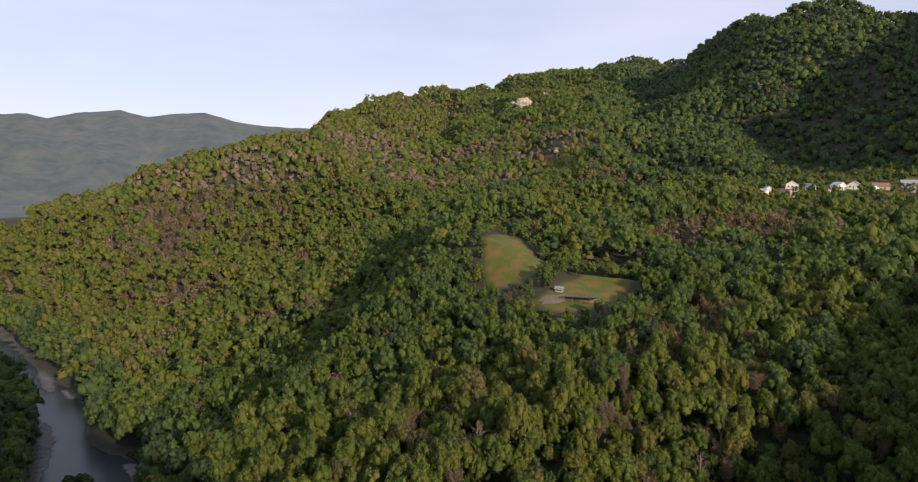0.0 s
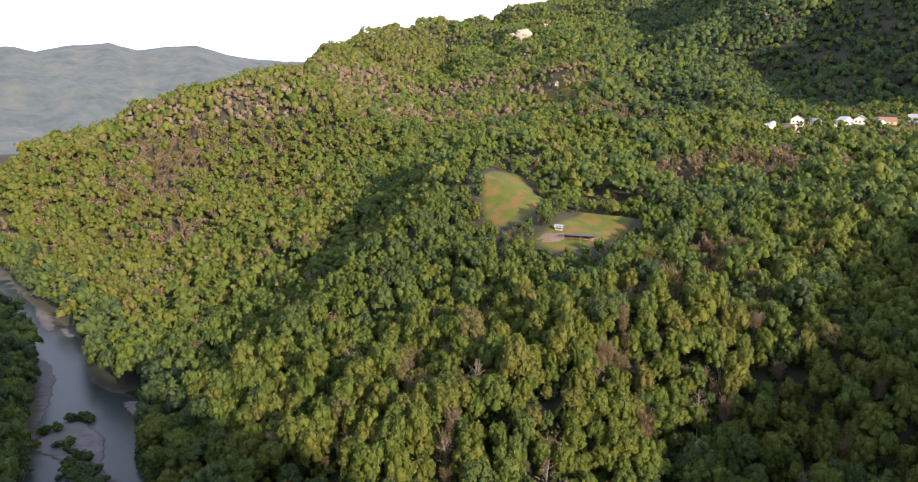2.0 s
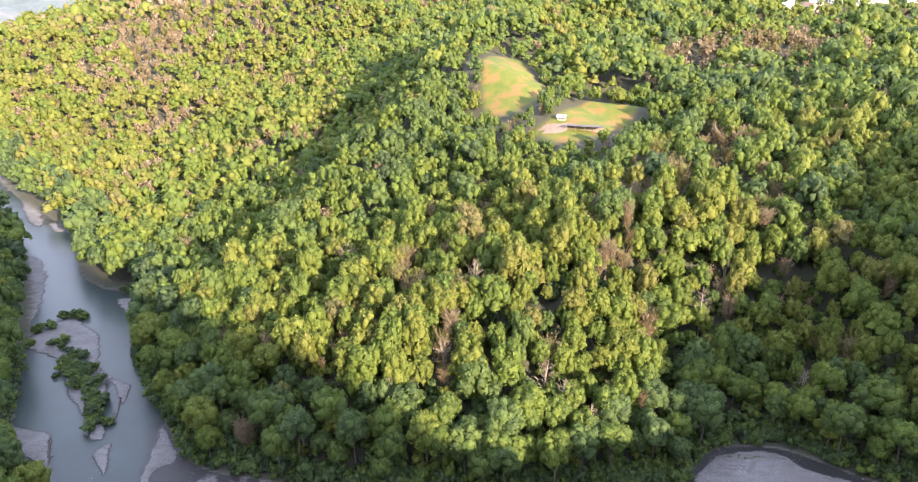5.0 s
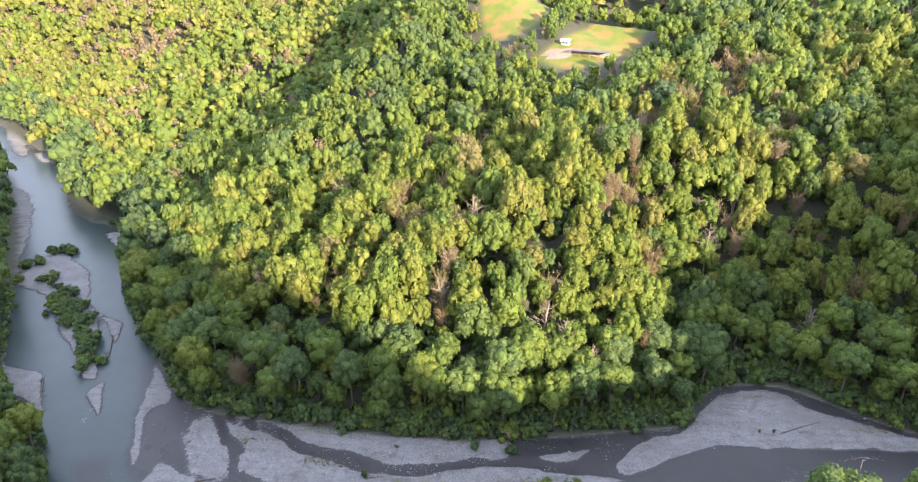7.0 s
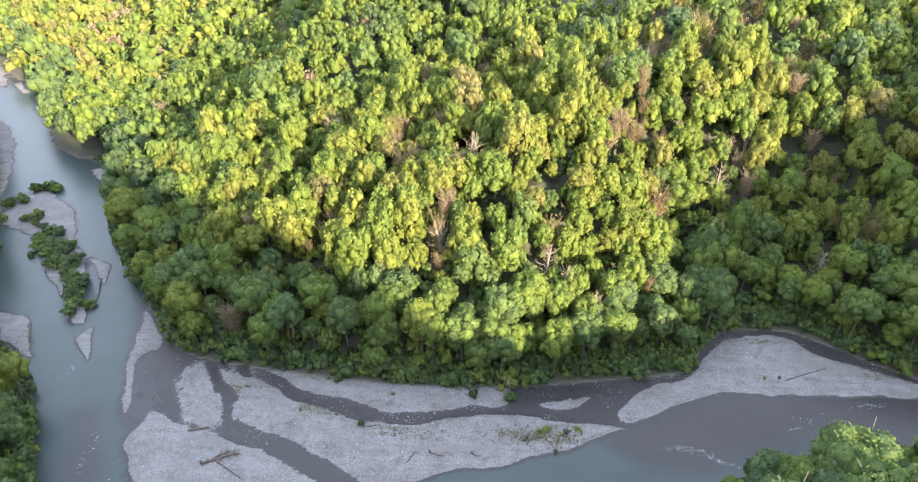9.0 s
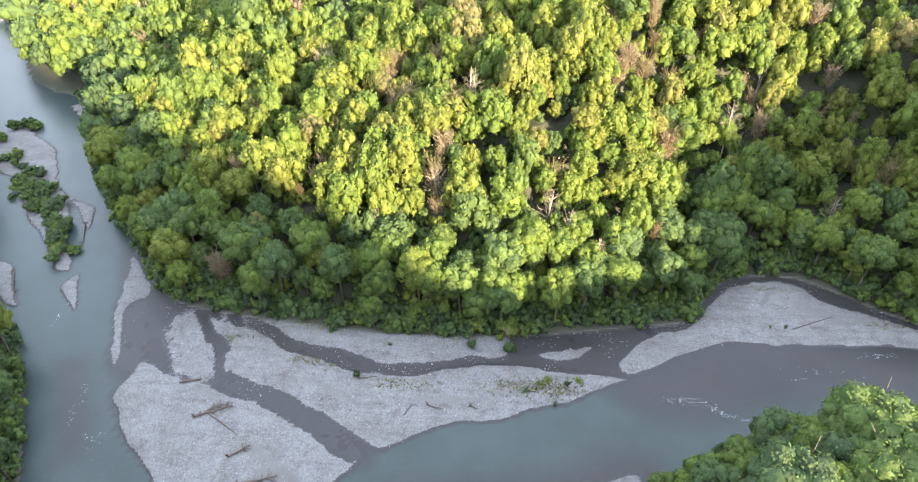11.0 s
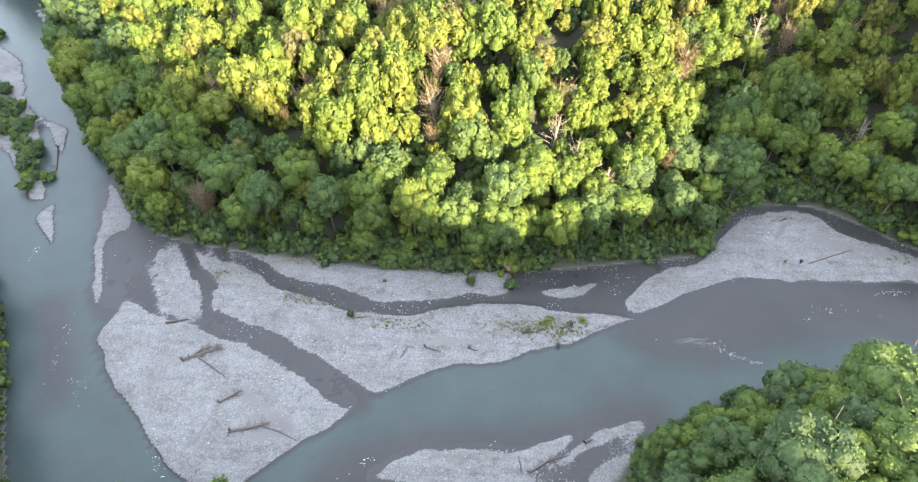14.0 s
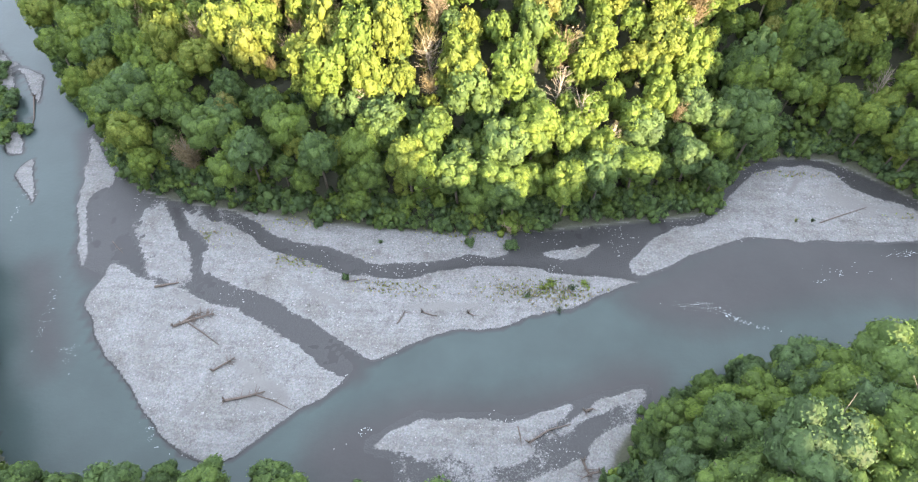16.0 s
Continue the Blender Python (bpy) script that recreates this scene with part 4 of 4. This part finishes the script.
vy = shape[:, :, 0] * np.sin(a)[:, None] + shape[:, :, 1] * np.cos(a)[:, None] + y[:, None]
vz = shape[:, :, 2] + (z + size * 0.25)[:, None]
stones = new("river_stones", mesh_of("river_stones", np.stack([vx, vy, vz], -1).reshape(-1, 3), (OCTA_F[None] + np.arange(c)[:, None, None] * 6).reshape(-1, 3), STONE))
tagged(stones, "pale rounded cobbles strewn over the gravel bars", "stones", kind="stuff")

# ---------------------------------------------------------------- broken water
FOAM = plain_mat("foam", (0.62, 0.66, 0.68), 0.6, 0.1, 2.0)
pts = []
for cx, cy, rx, ry, count, turn in ((44, 106.5, 6, 1.0, 70, 0.0), (50, 104, 3.5, 0.7, 45, -0.5), (54, 102.5, 4, 0.5, 30, -0.2), (91, 122.5, 5, 0.9, 60, 0.1), (75, 117, 7, 1.2, 30, 0.0), (70, 114, 2, 0.5, 10, 0.2), (-108, 122, 0.8, 4, 25, 0.0), (-90, 96, 1.0, 9, 40, 0.1), (-60, 73, 4, 1.5, 25, -0.8), (-82, 88, 2, 4, 25, 0.4), (-22, 76, 2, 1, 14, 0.3)):
    p = rng.normal(0, 0.5, (count, 2)) * (rx, ry)
    co, si = math.cos(turn), math.sin(turn)
    pts.append(np.stack([p[:, 0] * co - p[:, 1] * si + cx, p[:, 0] * si + p[:, 1] * co + cy], 1))
pts = np.vstack(pts)
c = len(pts)
flat = OCTA_V[None] * rng.uniform(0.5, 1.4, (c, 6, 1)) * rng.uniform(0.025, 0.06, (c, 1, 1)) * np.array([3.6, 0.6, 0.3])
flat[:, :, 0] += pts[:, :1]
flat[:, :, 1] += pts[:, 1:]
flat[:, :, 2] += 0.02
foam = new("foam_flecks", mesh_of("foam_flecks", flat.reshape(-1, 3), (OCTA_F[None] + np.arange(c)[:, None, None] * 6).reshape(-1, 3), FOAM))
tagged(foam, "white flecks of broken water on the riffles", "foam", kind="stuff")


# ---------------------------------------------------------------- shrubs on the island and the bars
def height_at(px_, py_):
    return float(land(np.array([float(px_)]), np.array([float(py_)]))[0][0])


def shrub(x_, y_, wide, tall, tint, label, seed, wispy=False):
    r = np.random.default_rng(seed)
    root = new("shrub")
    v, f = twiggy(r, 70, 0.03, 120, 0.16, 0.8) if wispy else crown(r, 7, 260, 0.22, 0)
    v = v * (wide, wide, tall * 0.55) + (0, 0, tall * 0.45)
    part("foliage", mesh_of("foliage", v, f, FOLIAGE, {"tint": np.full(len(v), tint)}), root)
    stems = [limb((0, 0, -0.2), (math.cos(k * 2.1) * wide * 0.4, math.sin(k * 2.1) * wide * 0.4, tall * 0.6), 0.06, 0.02, 4) for k in range(4)]
    part("stem", mesh_of("stem", *join(stems), BARK), root)
    root.matrix_world = pose(x_, y_, height_at(x_, y_) - 0.05)
    return tagged(root, label, "shrub", "shrubs on the gravel")


r2 = np.random.default_rng(17)
for (ax, ay), (bx_, by_), wide, count in (((-152, 182), (-134, 166), 7.5, 46), ((-136, 168), (-117, 144), 3.6, 30), ((-174, 198), (-170, 201), 2.4, 7), ((-172, 209), (-165, 213), 2.2, 8), ((-172, 189), (-169, 190), 1.6, 4), ((-162, 190), (-158, 192), 1.6, 4)):
    for k in range(count):
        f = r2.random()
        sx, sy = ax + (bx_ - ax) * f + r2.normal(0, wide * 0.42), ay + (by_ - ay) * f + r2.normal(0, wide * 0.42)
        shrub(sx, sy, r2.uniform(1.4, 2.6), r2.uniform(1.6, 3.8), r2.uniform(0.12, 0.40), "dull green willow shrub on the gravel island", 300 + k)
for k, (sx, sy, w, h) in enumerate(((-30.2, 108.1, 0.9, 1.8), (11.3, 108.4, 1.2, 1.5), (17.4, 108.4, 1.1, 2.4), (14.6, 103.4, 0.9, 0.9), (8, 106.3, 1.1, 1.0), (13, 109.6, 1.6, 0.8), (67.7, 129.2, 0.5, 1.6), (71.4, 129.4, 0.7, 1.6), (-4.6, 118.4, 1.2, 2.4), (20, 110, 1.4, 0.7), (4.5, 118.6, 1.6, 2.2), (-24, 118, 0.8, 0.7))):
    shrub(sx, sy, w, h, 0.14 if k not in (1, 5, 6, 9) else 0.5, "small dull olive bush on the pale gravel bar", 400 + k, k not in (0, 8, 10))


shrub(4.0, 122.6, 2.4, 4.2, 0.93, "withered reddish brown bush hanging over the bank", 431, True)
shrub(5.6, 123.2, 1.8, 3.4, 0.88, "withered reddish brown bush hanging over the bank", 432, True)


# ---------------------------------------------------------------- dry grass and weeds on the bars
def bar_weeds():
    """Low sparse tufts where the bars have begun to grow over."""
    r = np.random.default_rng(29)
    spots = []
    for cx, cy, rx, ry, count in ((12, 107.5, 12, 2.6, 420), (-38, 112, 9, 2.2, 150), (-20, 106.5, 9, 2.0, 120), (-62, 117.5, 4, 2.5, 60), (-6, 121.5, 10, 2.2, 110), (-44, 122.5, 8, 1.6, 70), (70, 143.5, 8, 1.0, 60), (98, 132, 9, 1.2, 60)):
        spots.append(r.normal(0, 0.55, (count, 2)) * (rx, ry) + (cx, cy))
    p = np.vstack(spots)
    z = land(p[:, 0], p[:, 1])[0]
    p, z = p[z > 0.16], z[z > 0.16]
    blades = 5
    c = np.repeat(np.column_stack([p, z]), blades, 0)
    n = len(c)
    a = r.uniform(0, 6.283, n)
    out = np.stack([np.cos(a), np.sin(a), np.zeros(n)], 1)
    side = np.stack([-np.sin(a), np.cos(a), np.zeros(n)], 1) * r.uniform(0.06, 0.14, (n, 1))
    tip = c + out * r.uniform(0.1, 0.4, (n, 1)) + np.array((0, 0, 1)) * r.uniform(0.12, 0.42, (n, 1))
    v = np.stack([c + side, c - side, tip], 1).reshape(-1, 3)
    t = np.repeat(np.repeat(np.clip(r.normal(0.64, 0.14, len(p)), 0.3, 0.95), blades), 3)
    ob = new("bar_weeds", mesh_of("bar_weeds", v, np.arange(n * 3).reshape(n, 3), FOLIAGE, {"tint": t}))
    return tagged(ob, "sparse dry olive weeds on the pale gravel", "weeds", kind="stuff")


bar_weeds()


# ---------------------------------------------------------------- dead trees
def dead_tree(x_, y_, tall, seed):
    r = np.random.default_rng(seed)
    root = new("dead_tree")
    part("trunk", mesh_of("trunk", *trunk_shape(r, tall, 0.22, 5, 0.2), DEADWOOD), root)
    part("twig_frame", mesh_of("twig_frame", *bare_shape(r, tall, 0.2), DEADWOOD), root)
    root.matrix_world = pose(x_, y_, height_at(x_, y_) - 0.2, r.uniform(-6, 6), r.uniform(-6, 6), r.uniform(0, 360))
    return tagged(root, "bare grey dead tree standing among green crowns", "tree", "dead trees")


for k, (dx_, dy_, dh) in enumerate(((69, 84, 17), (12, 146, 17), (17, 140, 18), (-14, 150, 16), (-52, 132, 13), (4, 136, 15), (24, 137, 15), (62, 176, 20), (72, 190, 19), (-30, 142, 14), (40, 160, 17), (88, 158, 15), (-8, 172, 18), (30, 200, 18), (-66, 160, 14), (98, 168, 16))):
    dead_tree(dx_, dy_, dh, 500 + k)


# ---------------------------------------------------------------- driftwood
def driftwood(p, q, radius, label, branches=3, seed=0, rootplate=True):
    """A stranded trunk lying from p to q with its root plate and broken branches."""
    r = np.random.default_rng(seed)
    z0, z1 = height_at(*p), height_at(*q)
    length = math.dist(p, q)
    root = new("driftwood_log")
    root.matrix_world = pose(p[0], p[1], z0 + radius * 0.7, 0, -math.degrees(math.atan2(z1 - z0, length)), math.degrees(math.atan2(q[1] - p[1], q[0] - p[0])))
    bend = r.normal(0, 0.04) * length
    log = join([limb((0, 0, 0), (length * 0.5, bend, 0.1), radius, radius * 0.8, 8), limb((length * 0.5, bend, 0.1), (length, 0, 0), radius * 0.8, radius * 0.35, 8)])
    part("trunk", mesh_of("trunk", *log, DRIFT), root)
    for k in range(branches):
        at = length * r.uniform(0.35, 0.95)
        side = r.choice((-1, 1))
        tip = (at + r.uniform(0.3, 1.2), side * r.uniform(0.6, 1.6), r.uniform(0.0, 0.8))
        part("branch", mesh_of("branch", *limb((at, bend * 0.5, 0), tip, radius * 0.35, radius * 0.1, 5), DRIFT), root)
    if rootplate:
        spikes = [limb((0, 0, 0), (r.uniform(-0.8, 0.1), math.cos(k) * 0.9 * r.uniform(0.6, 1.2), abs(math.sin(k)) * 0.9), radius * 0.5, radius * 0.08, 4) for k in range(9)]
        part("root_plate", mesh_of("root_plate", *join(spikes), DRIFT), root, "splayed dark root plate")
    return tagged(root, label, "driftwood", "driftwood on the bars")


driftwood((-62.8, 94.8), (-55.6, 98.3), 0.32, "brown tangled driftwood trunk stranded on pale gravel", 22, 1)
driftwood((-60.5, 96.0), (-52.6, 91.3), 0.16, "thin bleached driftwood pole on pale gravel", 2, 2, False)
driftwood((-61.5, 95.6), (-58.0, 98.4), 0.22, "brown broken driftwood branch on the gravel bar", 16, 3)
driftwood((-52.4, 85.8), (-48.8, 88.9), 0.22, "dark forked driftwood snag on pale gravel", 10, 4)
driftwood((-48.4, 80.0), (-41.3, 82.3), 0.30, "bleached driftwood trunk with dark root plate", 9, 5)
driftwood((-43.6, 81.6), (-35.6, 79.1), 0.14, "thin dark driftwood pole beside a trunk", 1, 6, False)
driftwood((-69.7, 103.8), (-65.0, 105.2), 0.30, "low dark driftwood log half buried in gravel", 1, 7, False)
driftwood((-13.2, 101.2), (-10.2, 100.5), 0.16, "small brown driftwood stump on the gravel bar", 2, 8)
driftwood((-3.9, 101.6), (-2.4, 100.9), 0.16, "small brown driftwood stump on the gravel bar", 2, 9)
driftwood((-18.2, 98.2), (-16.8, 101.2), 0.12, "reddish broken driftwood twigs on the gravel", 5, 10, False)
driftwood((-29.5, 107.6), (-25.6, 108.4), 0.12, "thin driftwood pole beside a bush", 1, 11, False)
driftwood((73, 129.2), (84.8, 134.4), 0.16, "long grey driftwood pole across the gravel bar", 2, 12, False)
driftwood((8.5, 75.7), (16.1, 79.6), 0.20, "long brown driftwood trunk on the near bar", 3, 13)
driftwood((6.4, 78.6), (7.1, 74.9), 0.14, "dark driftwood pole on the near bar", 1, 14, False)
driftwood((18.1, 72.9), (19.5, 70.0), 0.24, "reddish brown driftwood heap on the near bar", 8, 15)
driftwood((20.8, 71.2), (17.6, 69.8), 0.18, "reddish brown driftwood branch on the near bar", 6, 16)
driftwood((-119.5, 158.5), (-114.5, 143), 0.22, "dark drift log on the island shore", 3, 17)
driftwood((-128.5, 137.2), (-123, 128.2), 0.25, "dark drift log on the side bar", 5, 18)
driftwood((19.0, 82.2), (20.4, 82.9), 0.30, "short dark stump on the near bar", 1, 19)
driftwood((-83, 115), (-79.5, 112.0), 0.12, "thin dark driftwood branch in the wet channel", 2, 20, False)


# ---------------------------------------------------------------- village and farmstead
def box(bm, x0, x1, y0, y1, z0, z1):
    vs = [bm.verts.new(v) for v in ((x0, y0, z0), (x1, y0, z0), (x1, y1, z0), (x0, y1, z0), (x0, y0, z1), (x1, y0, z1), (x1, y1, z1), (x0, y1, z1))]
    for f in ((0, 3, 2, 1), (4, 5, 6, 7), (0, 1, 5, 4), (1, 2, 6, 5), (2, 3, 7, 6), (3, 0, 4, 7)):
        bm.faces.new([vs[k] for k in f])


def bm_part(name, build, material, parent, label=""):
    bm = bmesh.new()
    build(bm)
    me = bpy.data.meshes.new(name)
    bm.to_mesh(me)
    bm.free()
    me.materials.append(material)
    return part(name, me, parent, label)


PLASTER = plain_mat("white_plaster", (0.74, 0.72, 0.68), 0.85, 0.08, 1.0)
BRICKWALL = plain_mat("tan_wall", (0.42, 0.34, 0.26), 0.85, 0.2, 1.0)
RED_ROOF = plain_mat("red_sheet_roof", (0.30, 0.045, 0.05), 0.5, 0.2, 1.0)
GREY_ROOF = plain_mat("grey_slate_roof", (0.30, 0.32, 0.35), 0.5, 0.2, 1.0)
RUST_ROOF = plain_mat("rusty_sheet_roof", (0.26, 0.14, 0.09), 0.6, 0.3, 1.0)
BRIGHT_ROOF = plain_mat("zinc_sheet_roof", (0.60, 0.61, 0.63), 0.35, 0.1, 1.0, 0.4)
WINDOW = plain_mat("dark_window", (0.03, 0.035, 0.04), 0.12, 0.2, 1.0)
TIMBER = plain_mat("grey_timber", (0.20, 0.17, 0.14), 0.85, 0.3, 3.0)
DARK_ROOF = plain_mat("weathered_sheet_roof", (0.085, 0.082, 0.080), 0.7, 0.3, 1.5)
SOIL = plain_mat("bare_soil", (0.20, 0.145, 0.105), 0.95, 0.25, 1.0)


def house(x_, y_, turn, w, dp, h, wall_mat, roof_mat, label, storeys=1, lift=0.0):
    """A gabled house: walls, overhanging roof, windows and a door."""
    root = new("house")
    root.matrix_world = pose(x_, y_, height_at(x_, y_) - 0.4 + lift, 0, 0, turn)
    rise = w * 0.32

    def walls(bm):
        box(bm, -w / 2, w / 2, -dp / 2, dp / 2, -2.5, h)
        for yy in (-dp / 2, dp / 2):
            bm.faces.new([bm.verts.new(v) for v in ((-w / 2, yy, h), (w / 2, yy, h), (0, yy, h + rise))])

    def roof(bm):
        o = 0.5
        for sgn in (-1, 1):
            a = [(sgn * (w / 2 + o), -dp / 2 - o, h - o * 0.6), (0, -dp / 2 - o, h + rise + 0.05), (0, dp / 2 + o, h + rise + 0.05), (sgn * (w / 2 + o), dp / 2 + o, h - o * 0.6)]
            low = [bm.verts.new(v) for v in a]
            top = [bm.verts.new((v[0], v[1], v[2] + 0.16)) for v in a]
            for f in (low[::-1], top, (low[0], low[1], top[1], top[0]), (low[1], low[2], top[2], top[1]), (low[2], low[3], top[3], top[2]), (low[3], low[0], top[0], top[3])):
                bm.faces.new(f)

    bm_part("wall", walls, wall_mat, root)
    bm_part("roof", roof, roof_mat, root)
    for s in range(storeys):
        zz = 0.9 + s * 2.8
        for k in range(3):
            xx = -w * 0.3 + k * w * 0.3
            if s == 0 and k == 1:
                bm_part("door", lambda bm: box(bm, xx - 0.5, xx + 0.5, -dp / 2 - 0.06, -dp / 2 + 0.04, 0.1, 2.1), TIMBER, root)
            else:
                bm_part("window", lambda bm: box(bm, xx - 0.55, xx + 0.55, -dp / 2 - 0.05, -dp / 2 + 0.05, zz, zz + 1.3), WINDOW, root)
        for yy in (-dp * 0.2, dp * 0.2):
            bm_part("window", lambda bm: box(bm, -w / 2 - 0.05, -w / 2 + 0.05, yy - 0.5, yy + 0.5, zz, zz + 1.3), WINDOW, root)
    return tagged(root, label, "house", "village houses")


HOUSES = (
    (221, 517, -20, 9, 10, 6.2, PLASTER, RED_ROOF, "white two-storey village house with a red gabled roof", 2),
    (212, 505, 20, 8, 9, 3.0, BRICKWALL, RUST_ROOF, "low village house with a rusty brown roof", 1),
    (196, 508, 35, 7, 8, 3.2, PLASTER, BRIGHT_ROOF, "small white village house with a bright tin roof", 1),
    (203, 516, -10, 7, 8, 3.2, PLASTER, GREY_ROOF, "small white village house with a grey roof", 1),
    (236, 522, 10, 6, 8, 3.4, PLASTER, GREY_ROOF, "small white village house with a grey roof", 1),
    (250, 524, -15, 6, 7, 3.0, PLASTER, RUST_ROOF, "small white village house with a rusty roof", 1),
    (262, 530, 20, 8, 8, 3.4, PLASTER, BRIGHT_ROOF, "white village house with a bright tin roof", 1),
    (276, 534, -30, 9, 9, 3.2, PLASTER, GREY_ROOF, "white village house with a grey slate roof", 1),
    (288, 530, 15, 7, 7, 2.8, PLASTER, GREY_ROOF, "low white village house with a grey slate roof", 1),
    (300, 542, 80, 8, 12, 3.2, BRICKWALL, RUST_ROOF, "long tan village house with an orange-brown roof", 1),
    (328, 552, 70, 8, 12, 3.4, BRICKWALL, GREY_ROOF, "long tan village house with a blue-grey roof", 1),
    (322, 540, 0, 6, 7, 3.0, PLASTER, GREY_ROOF, "small white village house with a grey roof", 1),
    (352, 560, 60, 8, 10, 3.2, PLASTER, GREY_ROOF, "white village house with a blue-grey roof", 1),
    (350, 538, 82, 9, 20, 3.4, PLASTER, BRIGHT_ROOF, "long white farm building with a bright tin roof", 1),
)
for row in HOUSES:
    house(*row)
house(61, 887, 10, 6, 7, 3.0, BRICKWALL, GREY_ROOF, "lone tan hut with a grey roof in gardens", 1, 0.5)
house(25, 286, 70, 2.4, 3.4, 1.8, BRICKWALL, GREY_ROOF, "small pale shed with a tin roof in a meadow", 1)


def open_shed():
    """A long low lean-to with a grey sheet roof on posts, at the edge of the lower meadow."""
    root = new("lean_to")
    root.matrix_world = pose(34, 274, height_at(34, 274), 0, 0, -14)
    bm_part("roof", lambda bm: box(bm, -8, 8, -1.8, 1.8, 2.3, 2.42), DARK_ROOF, root)
    for k in range(5):
        for yy in (-1.6, 1.6):
            bm_part("post", lambda bm: box(bm, -7.6 + k * 3.8 - 0.08, -7.6 + k * 3.8 + 0.08, yy - 0.08, yy + 0.08, -1.5, 2.3), TIMBER, root)
    bm_part("back_wall", lambda bm: box(bm, -7.8, 7.8, 1.62, 1.72, -1.5, 2.29), TIMBER, root)
    return tagged(root, "long low timber lean-to with a weathered dark roof", "shed")


open_shed()


def soil_patch():
    """Trodden earth round the shed."""
    u = np.linspace(0, 2 * math.pi, 28, endpoint=False)
    rr = 1 + 0.25 * np.sin(3 * u + 1) + 0.12 * np.sin(7 * u)
    rings = []
    for k in (1.0, 0.66, 0.33, 0.0):
        px_, py_ = 24 + np.cos(u) * 9.5 * rr * k, 278.5 + np.sin(u) * 4.0 * rr * k
        rings.append(np.stack([px_, py_, land(px_, py_)[0] + 0.12 * (1.25 - k)], 1))
    n = len(u)
    k = np.arange(n)
    q = np.vstack([np.stack([k + r * n, (k + 1) % n + r * n, (k + 1) % n + (r + 1) * n, k + (r + 1) * n], 1) for r in range(3)])
    return tagged(new("soil_yard", mesh_of("soil_yard", np.vstack(rings), q, SOIL, None, True)), "bare reddish earth yard by the shed", "yard", kind="structure")


soil_patch()


# ---------------------------------------------------------------- pale cliff on the far ridge
def rock_outcrop(x_, y_, w, h, seed):
    r = np.random.default_rng(seed)
    v, f = ICO2
    v = v * (1 + fractal(v[:, 0] * 3 + seed, v[:, 2] * 3 + v[:, 1], 1.0, 3, seed)[:, None] * 0.4) * (w / 2, w / 5, h / 2)
    ob = new("rock_outcrop", mesh_of("rock_outcrop", v, f, CLIFF))
    ob.matrix_world = pose(x_, y_, height_at(x_, y_) + h * 0.45 + 4)
    return tagged(ob, "pale bare limestone cliff above dark woods", "rock", "cliffs")


CLIFF = plain_mat("limestone", (0.40, 0.35, 0.28), 0.9, 0.3, 0.2, bump=0.5)
rock_outcrop(25, 1425, 34, 20, 3)
rock_outcrop(72, 1430, 12, 14, 5)
rock_outcrop(4, 1432, 14, 10, 7)
